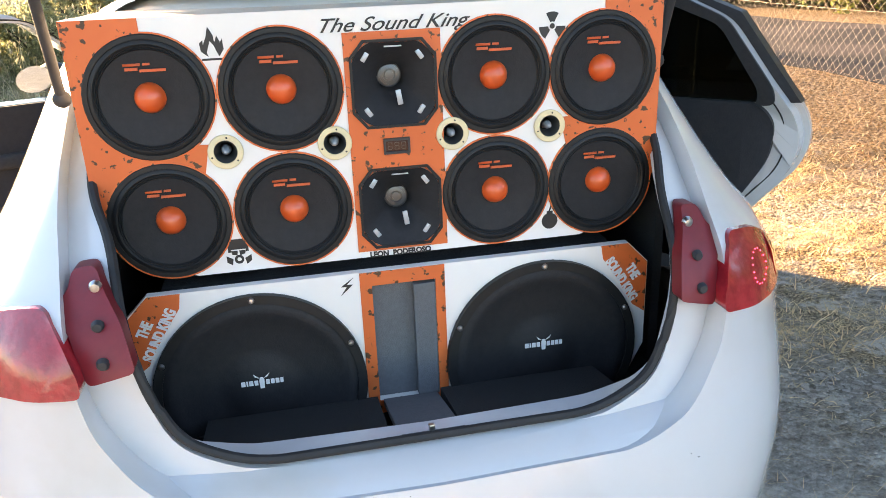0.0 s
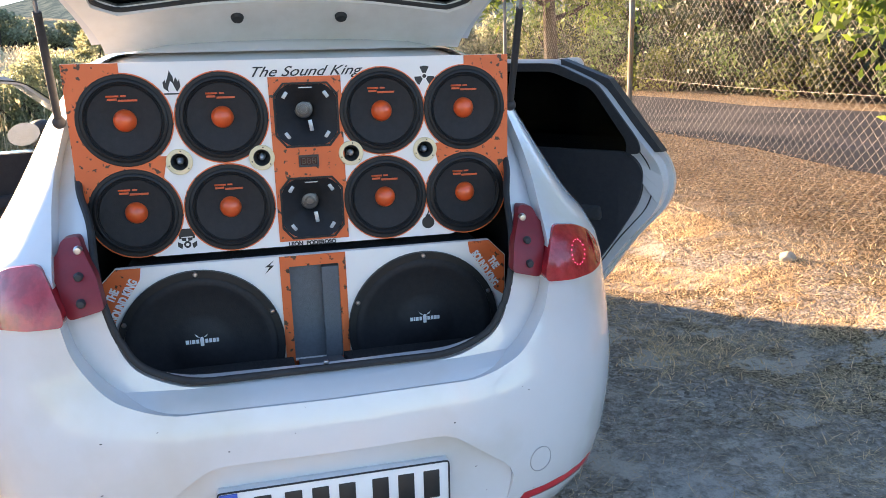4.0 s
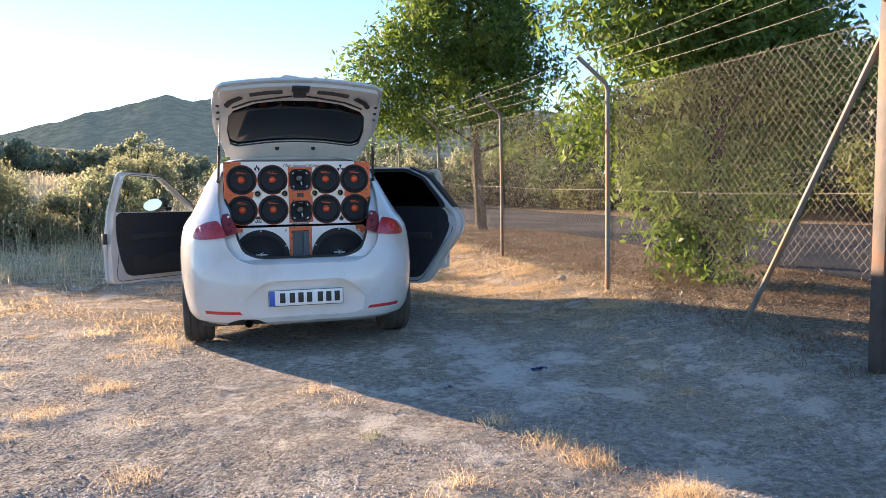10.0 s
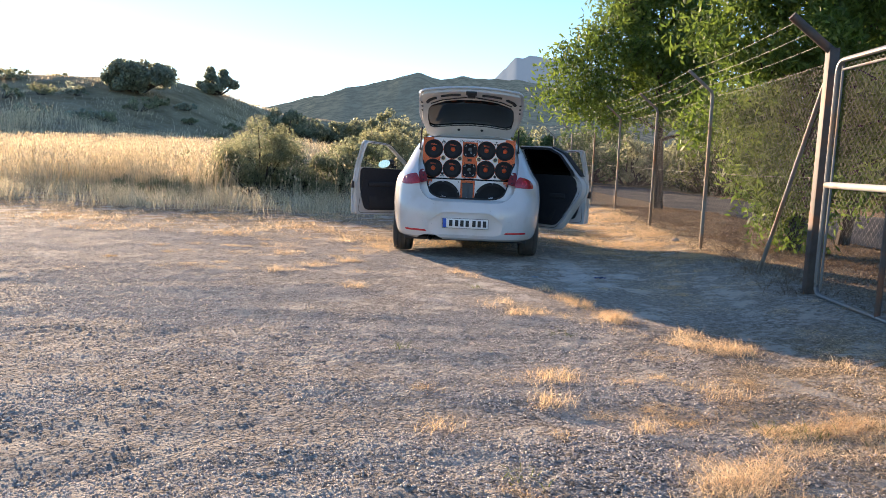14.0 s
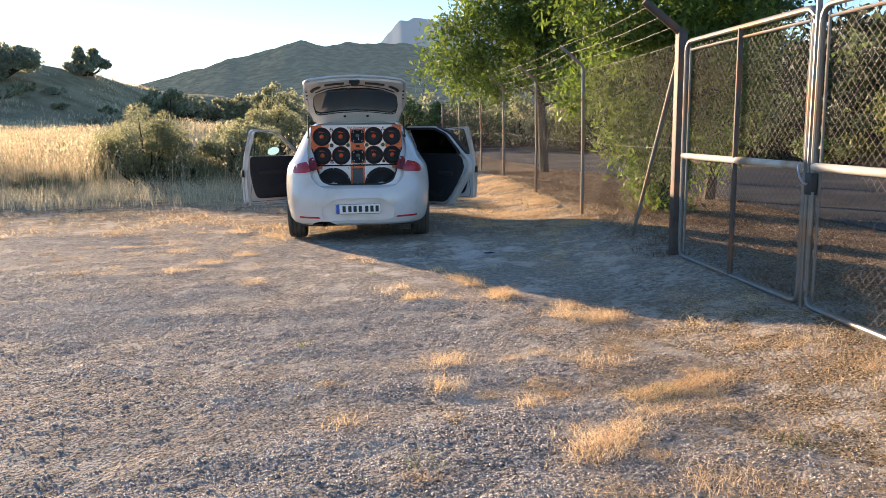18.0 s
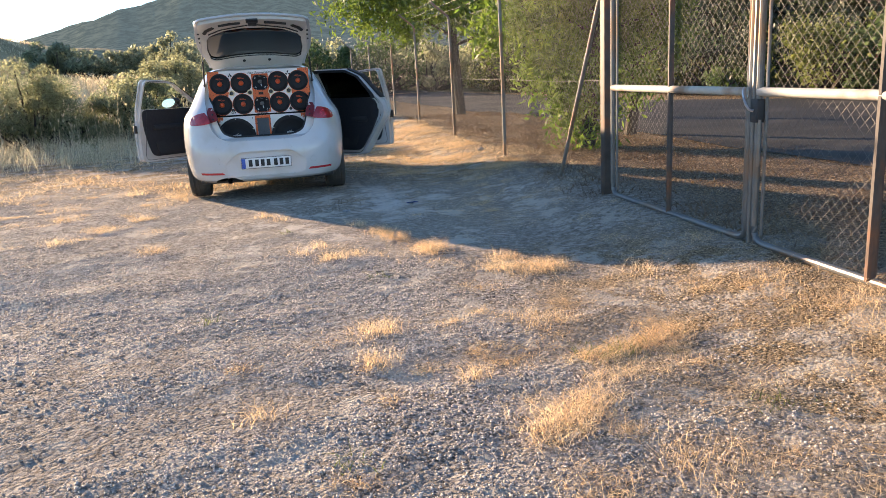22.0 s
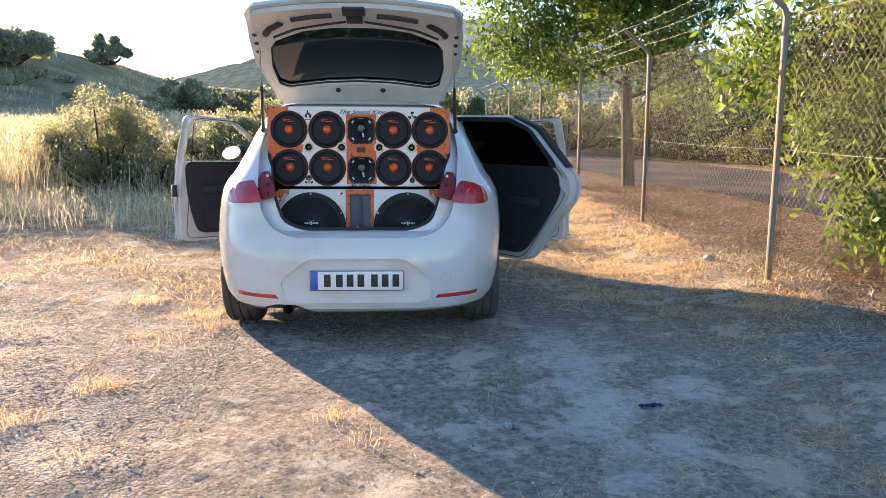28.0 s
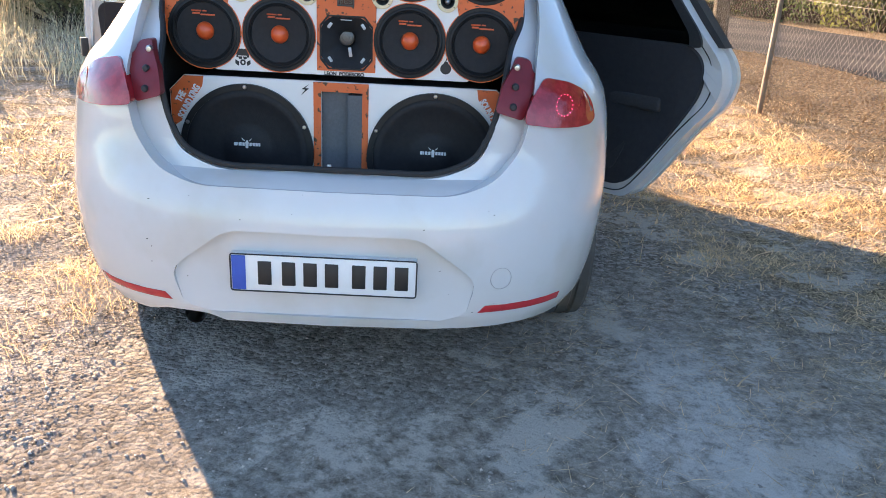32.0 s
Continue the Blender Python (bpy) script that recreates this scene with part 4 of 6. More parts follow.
stuff("field_grass", blades("field_grass", scatter(18000, -32, 3, 18, 42, 2, lambda x, y: 0.2 + 0.8 * patchy(x, y, 0.2, 4)), straw_pale, 2, 0.3, 0.9, 0.026, 0.25, 0.1),
      "dry golden grass on the far field", "grass")
stuff("hill_grass", blades("hill_grass", scatter(20000, -56, 0, 40, 92, 22, lambda x, y: 0.1 + 0.9 * patchy(x, y, 0.22, 4)), straw_pale, 22, 0.12, 0.38, 0.035, 0.5),
      "short dry grass on the far hill", "grass")
stuff("grey_weeds", blades("grey_weeds", scatter(22000, -15, -1.6, 4.6, 13.5, 13, lambda x, y: (0.2 + 0.8 * patchy(x, y, 0.7, 1)) * smooth01(4.4, 6.2, y + 0.5 * noise.noise(Vector((x * 0.8, 0, 3))))), weed_grey, 13, 0.07, 0.42, 0.008, 0.35, 0.03),
      "low grey-green weeds at the edge of the yard", "weeds")
stuff("straw_verge", blades("straw_verge", scatter(26000, -14, 3.2, 1.2, 7.5, 3, lambda x, y: 0.1 + 0.85 * patchy(x, y, 0.9, 2)), straw_mat, 3, 0.015, 0.075, 0.008, 1.4),
      "short dry straw along the edge of the yard", "grass")
stuff("straw_fence_side", blades("straw_fence_side", scatter(34000, 1.2, 5.2, -8.5, 9, 5, lambda x, y: (0.02 + 0.98 * patchy(x, y, 2.2, 5) ** 2) * (0.45 if -3.6 < y < 0.0 and x < 2.6 else 1) * (0.35 if x > 3.4 else 1) * smooth01(0.9, 2.2, x + (0.5 if y < -4 else 0))), straw_mat, 5, 0.006, 0.024, 0.0045, 3.2),
      "dry golden straw beside the fence and gate", "grass")
stuff("straw_strip", blades("straw_strip", scatter(24000, 1.2, 3.7, -1.2, 9, 15, lambda x, y: (0.1 + 0.9 * patchy(x, y, 1.6, 3)) * (1 - 0.75 * smooth01(2.9, 3.4, x)) * smooth01(1.0, 1.9, x) * (0.06 + 0.94 * smooth01(2.0, 3.0, x + 0.9 * y))), straw_mat, 15, 0.012, 0.05, 0.006, 1.2),
      "short golden straw standing along the fence", "grass")
twig_mat = leafy("brown_leaf_litter", (0.10, 0.06, 0.035), (0.30, 0.19, 0.10), 0.2)
stuff("leaf_litter", blades("leaf_litter", scatter(24000, 3.1, 6.4, -9, 11, 16, lambda x, y: (0.3 + 0.7 * patchy(x, y, 1.0, 6)) * smooth01(0.4, -0.3, x - road_near(y))), twig_mat, 16, 0.010, 0.06, 0.013, 1.6),
      "brown fallen leaves and twigs behind the fence", "litter")


def clumps(spec, seed):
    rng = random.Random(seed)
    return [(cx + rng.gauss(0, sr), cy + rng.gauss(0, sr)) for cx, cy, sr, k in spec for _ in range(k)]


stuff("straw_tufts", blades("straw_tufts", clumps([(0.56, -4.66, .075, 300), (0.50, -5.08, .05, 150), (0.88, -5.38, .04, 110), (0.0, -5.48, .05, 90), (1.21, -3.05, .08, 130), (0.46, -2.95, .07, 110), (0.24, -2.75, .05, 60), (1.39, -4.77, .08, 160),
      (1.08, -5.93, .1, 260), (2.24, -4.2, .08, 120), (2.72, -4.82, .1, 160), (2.75, -5.3, .12, 240), (2.7, -5.8, .12, 260), (1.45, -6.3, .1, 190), (1.0, -6.55, .09, 160), (0.08, -1.25, .05, 60), (-1.15, 0.2, .12, 120), (-1.08, .9, .1, 330), (-1.6, 1.25, .09, 200), (-0.04, -.98, .05, 90),
      (-0.95, 0.55, .1, 160), (-1.0, -1.4, .06, 40), (-1.5, -1.0, .08, 200), (-1.25, -.55, .06, 150), (-1.75, -1.5, .07, 150), (-.9, -2.1, .07, 120), (-2.0, -.2, .1, 160), (-2.2, .6, .12, 90), (.76, -1.88, .04, 110), (.92, -2.22, .06, 190), (1.0, -2.48, .06, 200), (1.17, -2.92, .06, 330), (1.16, -3.1, .04, 120), (.37, -2.56, .04, 90), (.44, -2.93, .05, 120), (.62, -2.9, .04, 70), (1.58, -3.42, .06, 140), (1.52, -3.72, .07, 170), (1.7, -3.82, .08, 240), (1.85, -3.75, .06, 150)], 6), straw_mat, 6, 0.02, 0.085, 0.0026, 0.6, 0.007),
      "small tufts of dry yellow weeds in the gravel", "weeds")
stuff("straw_ridge", blades("straw_ridge", clumps([(1.45 + .075 * k, -5.36 + .03 * k, .05, 210) for k in range(8)] + [(1.36 + .05 * k, -5.6 + .02 * k, .05, 70) for k in range(6)] + [(1.0 + .06 * k, -5.98 + .05 * k, .055, 190) for k in range(6)] + [(.5 + .16 * k, -2.6 - .19 * k, .07, 45) for k in range(12)] + [(.86 + .05 * k, -2.12 - .125 * k, .06, 70) for k in range(7)] + [(1.5 + .06 * k, -3.62 - .035 * k, .09, 75) for k in range(7)], 16), straw_mat, 16, 0.012, 0.05, 0.0036, 1.1, 0.006),
      "low ridges of dry yellow grass in the gravel", "grass")
stuff("straw_mats", blades("straw_mats", clumps([(2.3, -6.3, .33, 2200), (1.6, -6.75, .3, 1700), (2.6, -5.5, .22, 1200), (1.1, -6.95, .2, 600), (2.7, -6.9, .3, 1500), (1.3, -2.95, .25, 500), (0.5, -1.95, .2, 260), (0.95, -2.55, .2, 340), (2.1, -4.9, .3, 700), (-2.2, .6, .3, 400),
      (-2.8, -.6, .3, 300), (1.3, -.3, .3, 320), (2.0, -1.0, .35, 560), (2.3, -1.8, .3, 480), (1.7, -2.0, .3, 380), (.6, -.6, .2, 150), (1.1, .3, .3, 260), (1.7, -1.4, .3, 420), (1.9, .4, .4, 700), (1.75, -5.5, .22, 700)], 7), straw_mat, 7, 0.006, 0.022, 0.0038, 3.6),
      "flattened mats of dry straw in the gravel", "straw")
straw_strands = scatter(15000, 0.3, 2.95, -3.6, 0.9, 57, lambda x, y: (0.12 + 0.88 * patchy(x, y, 1.9, 12)) * smooth01(0.4, 1.6, x + 0.3 * y + 0.4)) + scatter(9000, 0.9, 2.95, -7.6, -3.6, 58, lambda x, y: (0.2 + 0.8 * patchy(x, y, 2.3, 13)) * smooth01(1.0, 1.7, x))
stuff("straw_strands", blades("straw_strands", straw_strands, straw_mat, 57, 0.006, 0.020, 0.0026, 3.4), "loose strands of trampled dry straw on the dirt", "straw")
stuff("green_weeds", blades("green_weeds", clumps([(1.5, -5.33, .07, 90), (1.62, -5.3, .06, 70), (0.15, -1.9, .03, 30), (0.7, -3.6, .05, 30), (1.9, -6.0, .06, 40), (-0.3, -4.2, .04, 25), (0.3, -6.0, .05, 30)], 26), weed_green, 26, 0.015, 0.06, 0.004, 0.8),
      "sparse green weeds among the dry grass", "weeds")


rng = random.Random(77)
spots = [(rng.uniform(0.9, 2.85), rng.uniform(-8.0, -4.5)) for _ in range(80)] + [(rng.uniform(1.2, 2.9), rng.uniform(-4.2, 0.5)) for _ in range(26)] + [(rng.uniform(-3.6, -1.0), rng.uniform(-2.2, 1.6)) for _ in range(34)] + \
        [(rng.uniform(-.6, 1.2), rng.uniform(-7.5, -2.8)) for _ in range(16)] + [(rng.uniform(1.6, 2.9), rng.uniform(0.4, 6)) for _ in range(40)]
stuff("grass_clumps", blades("grass_clumps", clumps([(cx, cy, rng.uniform(.03, .08), rng.randint(80, 260)) for cx, cy in spots], 8), straw_mat, 8, 0.010, 0.032, 0.0036, 1.3),
      "low clumps of dry grass", "grass")


stone_mat = material("grey_gravel", (0.70, 0.60, 0.50), (0.52, 0.44, 0.365), rough=0.95, scale=30, vary=0.4)


def chips(name, spots, mat, seed, smin, smax):
    """Angular stones, each a three-cornered lid on three sloping sides."""
    rng = np.random.default_rng(seed)
    ring = [(math.cos(k * math.tau / 3), math.sin(k * math.tau / 3)) for k in range(3)]
    base = np.array([(.72 * a, .72 * b, .8) for a, b in ring] + [(1.25 * a, 1.25 * b, -.3) for a, b in ring])
    tri = np.array([(0, 1, 2)] + [t for k in range(3) for t in ((k, 3 + k, 3 + (k + 1) % 3), (k, 3 + (k + 1) % 3, (k + 1) % 3))])
    n = len(spots)
    p = np.array([(x, y, ground_z(x, y)) for x, y in spots])
    s = smin + (smax - smin) * rng.random(n) ** 2.5
    a = rng.uniform(0, math.tau, n)
    v = base[None] * (0.65 + 0.7 * rng.random((n, 6, 3))) * s[:, None, None] * np.stack([np.ones(n), rng.uniform(.65, 1, n), rng.uniform(.5, .9, n)], 1)[:, None]
    r = np.stack([v[..., 0] * np.cos(a)[:, None] - v[..., 1] * np.sin(a)[:, None], v[..., 0] * np.sin(a)[:, None] + v[..., 1] * np.cos(a)[:, None], v[..., 2]], -1) + p[:, None]
    return quads(name, r.reshape(-1, 3), (tri[None] + 6 * np.arange(n)[:, None, None]).reshape(-1, 3), mat)


def gravelly(x, y):
    """Loose gravel lies in long drifts across the yard, thin on trodden dust."""
    drift = smooth01(-0.28, 0.22, noise.noise(Vector(((x + 0.3 * y) * 0.5, (y - 0.22 * x) * 1.6, 9))) + 0.5 * noise.noise(Vector((x * 2.5, y * 2.5, 4))))
    return (0.12 + 0.88 * drift) * (1 - 0.8 * smooth01(1.0, 2.4, x + 0.35 * noise.noise(Vector((x, y, 1))))) * (0.25 if x > -0.7 and y > -2.6 - 0.6 * x else 1)


stuff("gravel", chips("gravel", scatter(105000, -4.4, 2.8, -6.9, -2.0, 8, gravelly), stone_mat, 8, 0.003, 0.0075),
      "loose grey gravel on the yard", "gravel")
stuff("gravel", chips("gravel", scatter(34000, -5.5, 2.2, -2.0, 3.0, 28, gravelly), stone_mat, 28, 0.003, 0.0065),
      "coarser loose grey gravel near the car", "gravel")

clod_mat = material("dry_earth_clods", (0.44, 0.385, 0.33), (0.33, 0.285, 0.24), rough=0.95, scale=45, vary=0.35)
stuff("clods", chips("clods", scatter(12000, -6, 2.8, -9.2, 3.0, 18, lambda x, y: (0.3 + 0.7 * patchy(x, y, 1.1, 19)) * smooth01(8.5, 3.5, math.hypot(x - 0.2, y + 4.6)) * (1 - 0.7 * smooth01(1.2, 2.2, x)) * (0.15 if x > -0.7 and y > -2.9 else 1)), clod_mat, 18, 0.004, 0.010),
      "small clods of dry earth on the yard", "earth")


twigs = [(0.68, -.67, .1, 60), (0.82, -.5, .09, 40), (0.5, -.95, .1, 40), (3.02, -.55, .1, 260), (2.92, -.95, .12, 160), (2.95, -1.5, .1, 160), (2.9, -1.95, .12, 200), (3.05, .1, .12, 160), (3.08, 1.0, .1, 120)]
stuff("dry_twigs", blades("dry_twigs", clumps(twigs, 36), twig_mat, 36, 0.015, 0.07, 0.004, 1.0), "dry brown twigs and stalks along the fence foot", "twigs")


# scraps and a stone
def scrap(name, label, at, size, mat, seed, category):
    rnd = random.Random(seed)
    bm = bmesh.new()
    n, m = 8, 4
    grid = [[bm.verts.new(((i / n - .5) * size[0], (j / m - .5) * size[1] + rnd.uniform(-.1, .1) * size[1], abs(math.sin(i * 1.3 + j)) * size[2] + rnd.uniform(0, .4) * size[2])) for j in range(m + 1)] for i in range(n + 1)]
    for i in range(n):
        for j in range(m):
            bm.faces.new((grid[i][j], grid[i + 1][j], grid[i + 1][j + 1], grid[i][j + 1]))
    bmesh.ops.solidify(bm, geom=bm.faces[:], thickness=.001)
    ob = new(name, mesh_of(name, bm, mat))
    ob.matrix_world = pose(at[0], at[1], ground_z(*at) + .002, 0, 0, rnd.uniform(-30, 30))
    return tagged(ob, label, category)


scrap("wrapper", "crumpled blue foil wrapper on the ground", (1.4, -.9), (.11, .035, .014), material("blue_foil", (.03, .07, .30), (.02, .04, .2), rough=.35, metal=.3, scale=60), 3, "litter")
scrap("paper_scrap", "small crumpled white paper scrap on the ground", (.72, -1.15), (.06, .045, .02), material("white_paper", (.62, .64, .66), (.5, .52, .54), rough=.7, scale=40), 5, "litter")
bm = bmesh.new()
bmesh.ops.create_icosphere(bm, subdivisions=3, radius=1)
for v in bm.verts:
    k = 1 + .25 * noise.noise(v.co * 1.3) + .08 * noise.noise(v.co * 4)
    v.co = Vector((v.co.x * .06 * k, v.co.y * .045 * k, v.co.z * .038 * k))
stone = new("stone", mesh_of("stone", bm, material("pale_stone", (.52, .46, .38), (.40, .34, .27), rough=.95, scale=30, bump=.5)))
stone.matrix_world = pose(2.98, 2.3, ground_z(2.98, 2.3) + .012, 0, 0, 25)
tagged(stone, "pale stone in the straw by the fence", "stone")


# ---- car ----
LEVELS = [(.222, .79, .08, 4.20), (.25, .825, .03, 4.25), (.30, .848, .004, 4.29), (.40, .865, -.018, 4.31), (.52, .878, -.02, 4.30), (.60, .884, -.008, 4.28),
          (.68, .886, .016, 4.22), (.76, .884, .04, 4.10), (.84, .874, .048, 3.90), (.90, .860, .062, 3.62), (.95, .835, .09, 3.35), (.99, .805, .125, 3.15),
          (1.06, .768, .19, 2.97), (1.14, .728, .275, 2.82), (1.24, .678, .385, 2.62), (1.33, .622, .49, 2.42), (1.39, .57, .57, 2.25), (1.43, .49, .66, 2.05), (1.452, .34, .80, 1.8)]


def levels_at(z):
    for a, b in zip(LEVELS, LEVELS[1:]):
        if z <= b[0]:
            t = max(0.0, (z - a[0]) / (b[0] - a[0]))
            return [a[i] + (b[i] - a[i]) * t for i in range(1, 4)]
    return list(LEVELS[-1][1:])


def outline(w, yr, yf, z):
    """Plan of the body at one height: rounded tail, straight flanks, rounded nose."""
    lr = 0.9 if z < 1.0 else 0.9 - 0.35 * smooth01(1.0, 1.4, z)
    lf = 1.1 if z < 0.95 else 0.75
    pts = []
    for k in range(15):
        a = math.pi / 2 * (k / 14) ** 0.8
        pts.append((w * math.sin(a) ** (2 / 3.3), yr + lr - lr * math.cos(a) ** (2 / 3.3) if k < 14 else yr + lr))
    for k in range(1, 6):
        pts.append((w, yr + lr + (yf - lf - yr - lr) * k / 6))
    for k in range(15):
        a = math.pi / 2 * (1 - (k / 14) ** 1.25)
        pts.append((w * math.sin(a) ** (2 / 2.7) if k < 14 else 0.0, yf - lf + lf * math.cos(a) ** (2 / 2.7)))
    return pts + [(-x, y) for x, y in pts[-2:0:-1]]


def hull(levels, mat_index=0):
    bm = bmesh.new()
    rings = []
    for z, w, yr, yf in levels:
        rings.append([bm.verts.new((x, y, z)) for x, y in outline(w, yr, yf, z)])
    for A, B in zip(rings, rings[1:]):
        n = len(A)
        for k in range(n):
            bm.faces.new((A[k], A[(k + 1) % n], B[(k + 1) % n], B[k]))
    bm.faces.new(rings[0][::-1])
    bm.faces.new(rings[-1])
    bmesh.ops.recalc_face_normals(bm, faces=bm.faces[:])
    for f in bm.faces:
        f.material_index = mat_index
    return bm


def prism(poly, a, b, axis, mat_index=0):
    bm = bmesh.new()
    slab(bm, poly, depth=b - a, place=Matrix.Translation((0, a, 0) if axis == "y" else (a, 0, 0)), axis=axis)
    for f in bm.faces:
        f.material_index = mat_index
    return bm


def fine_levels(zs, inset=0.0, rear=0.0, front=0.0):
    out = []
    for z in zs:
        w, yr, yf = levels_at(z)
        out.append((z, w - inset, yr + (rear(z) if callable(rear) else rear), yf - front))
    return out


def recess(z):
    """How far the boot channel lies inside the skin: a sloping shelf over the bumper, then a shallow gutter."""
    steps = [(.50, .002), (.655, .002), (.672, .022), (.69, .060), (.75, .056), (.85, .05), (1.5, .05)]
    for (a, p), (b, q) in zip(steps, steps[1:]):
        if z <= b:
            return p + (q - p) * max(0.0, (z - a) / (b - a))
    return .05


def inside(z):
    return max(recess(z) + .03, .135 * smooth01(.76, .70, z))


car = thing("car", "white hatchback with open tailgate, open doors and a loudspeaker wall", "car")
APERTURE = round_poly([(-.31, .69), (.31, .69), (.425, .735), (.462, .84), (.485, .93), (.508, 1.04), (.545, 1.10), (.55, 1.25), (.49, 1.375), (-.49, 1.375), (-.55, 1.25), (-.545, 1.10), (-.508, 1.04), (-.485, .93), (-.462, .84), (-.425, .735)], .07, 5)
BIG = round_poly([(-.36, .660), (.36, .660), (.465, .698), (.53, .775), (.55, .85), (.572, 1.0), (.592, 1.12), (.575, 1.28), (.50, 1.41), (-.50, 1.41), (-.575, 1.28), (-.592, 1.12), (-.572, 1.0), (-.55, .85), (-.53, .775), (-.465, .698)], .06, 5)
FRONT_DOOR = [(2.0, .29), (2.95, .29), (3.05, .55), (3.04, .90), (2.82, 1.06), (2.42, 1.33), (2.03, 1.36)]
REAR_DOOR = [(1.94, .28), (1.94, 1.365), (1.33, 1.36), (1.17, 1.28), (1.05, 1.08), (.975, .97), (.955, .86), (.985, .76), (1.12, .60), (1.25, .40), (1.34, .28)]
REAR_GLASS = [(1.88, .985), (1.88, 1.318), (1.36, 1.315), (1.21, 1.25), (1.10, 1.04), (1.11, .985)]
FRONT_GLASS = [(2.05, .975), (2.90, .955), (2.85, 1.00), (2.44, 1.295), (2.07, 1.325)]
cabin_hollow = hull(fine_levels([.50, .60, .65, .69, .72, .75, .80, .86, .90, .95, .99, 1.06, 1.14, 1.24, 1.33, 1.395], .05, inside, .55), 1)
cut = [prism(BIG, -.4, .9, 'y', 0), hull(fine_levels([.50, .56, .60, .64, .655, .663, .672, .681, .69, .72, .76, .80, .84, .87, .90, .925, .95, .97, .99, 1.025, 1.06, 1.1, 1.14, 1.19, 1.24, 1.285, 1.33, 1.36, 1.39, 1.41], .03, recess, .3), 0), cabin_hollow]
channel = cut[1]
cut.append(prism(APERTURE, -.4, .8, "y", 0))
cut.append(prism(round_poly([(-.27, .545), (.27, .545), (.43, .42), (.40, .285), (-.40, .285), (-.43, .42)], .04, 3), -.3, .026, "y"))
cut.append(prism(round_poly([(-.55, .15), (-.55, .245), (-.46, .275), (-.34, .275), (-.25, .23), (-.2, .15)], .03, 3), -.3, .3, "y", 1))
for yy in (.80, 3.38):
    for s in (-1, 1):
        c = bmesh.new()
        tube(c, (s * .60, yy, .31), (s * 1.1, yy, .31), .352, seg=40)
        for f in c.faces:
            f.material_index = 1
        cut.append(c)
cut.append(prism(round_poly(FRONT_DOOR, .05), -1.2, -.5, "x", 1))
cut.append(prism(round_poly(FRONT_DOOR, .05), .5, 1.2, "x", 1))
cut.append(prism(round_poly(REAR_DOOR, .05), .5, 1.2, "x", 1))
cut.append(prism(round_poly(REAR_GLASS, .03), -1.2, -.4, "x", 1))
cut.append(prism(round_poly([(-.60, 1.04), (.60, 1.04), (.47, 1.385), (-.47, 1.385)], .05), 2.1, 3.4, "y", 1))
shell = carve("body", hull([(z, *levels_at(z)) for z in [.222, .235, .25, .275, .30, .35, .40, .46, .52, .56, .60, .64, .68, .72, .76, .80, .84, .87, .90, .925, .95, .97, .99, 1.025, 1.06, 1.1, 1.14, 1.19, 1.24, 1.285, 1.33, 1.36, 1.39, 1.41, 1.43, 1.442, 1.452]]), cut, [paint, cabin_dark], [channel])
body = new("body", shell)
body.parent = car
tagged(body, "glossy white painted body shell")


def on_tail(x, z, out=0.0):
    """A place on the rear skin, a little outside it."""
    w, yr, _ = levels_at(z)
    lr = 0.9 if z < 1.0 else 0.9 - 0.35 * smooth01(1.0, 1.4, z)
    u = min(1.0, abs(x) / w) ** 3.3
    y = yr + lr - lr * (1 - u) ** (1 / 3.3)
    return Vector((x, y - out, z))


def side_x(y, z):
    w, yr, _ = levels_at(z)
    lr = 0.9 if z < 1.0 else 0.9 - 0.35 * smooth01(1.0, 1.4, z)
    u = max(0.0, (yr + lr - y) / lr)
    return w * (1 - u ** 3.3) ** (1 / 3.3)


def skin_patch(poly, out, thick, nx=18, nz=10, on=on_tail):
    """A curved piece that follows the skin inside a rectangle-like outline given by left(z), right(z)."""
    z0, z1, left, right = poly
    bm = bmesh.new()
    F, B = [], []
    for j in range(nz + 1):
        z = z0 + (z1 - z0) * j / nz
        rowf, rowb = [], []
        for i in range(nx + 1):
            x = left(z) + (right(z) - left(z)) * i / nx
            e = min(i, nx - i, j, nz - j)
            o = out * (0.25 if e == 0 else 0.8 if e == 1 else 1.0)
            p = on(x, z, o)
            rowf.append(bm.verts.new(p))
            rowb.append(bm.verts.new(p + Vector((0, thick + o, 0))))
        F.append(rowf)
        B.append(rowb)
    for j in range(nz):
        for i in range(nx):
            bm.faces.new((F[j][i], F[j][i + 1], F[j + 1][i + 1], F[j + 1][i]))
            bm.faces.new((B[j][i], B[j + 1][i], B[j + 1][i + 1], B[j][i + 1]))
    rim = [(j, 0) for j in range(nz)] + [(nz, i) for i in range(nx)] + [(j, nx) for j in range(nz, 0, -1)] + [(0, i) for i in range(nx, 0, -1)]
    for (a, b), (c, d) in zip(rim, rim[1:] + rim[:1]):
        bm.faces.new((F[a][b], F[c][d], B[c][d], B[a][b]))
    bmesh.ops.recalc_face_normals(bm, faces=bm.faces[:])
    return bm


# tail lamps: outer lens on the wing, inner red mount beside the opening
def skin_poly(poly, out, thick, edge=.05):
    """A curved piece that follows the rear skin inside an outline."""
    tmp = bmesh.new()
    slab(tmp, poly, depth=thick + out)
    for _ in range(3):
        bmesh.ops.subdivide_edges(tmp, edges=[e for e in tmp.edges if e.calc_length() > edge], cuts=1)
        bmesh.ops.triangulate(tmp, faces=tmp.faces[:])
    for v in tmp.verts:
        v.co = on_tail(v.co.x, v.co.z, out - v.co.y)
    return tmp


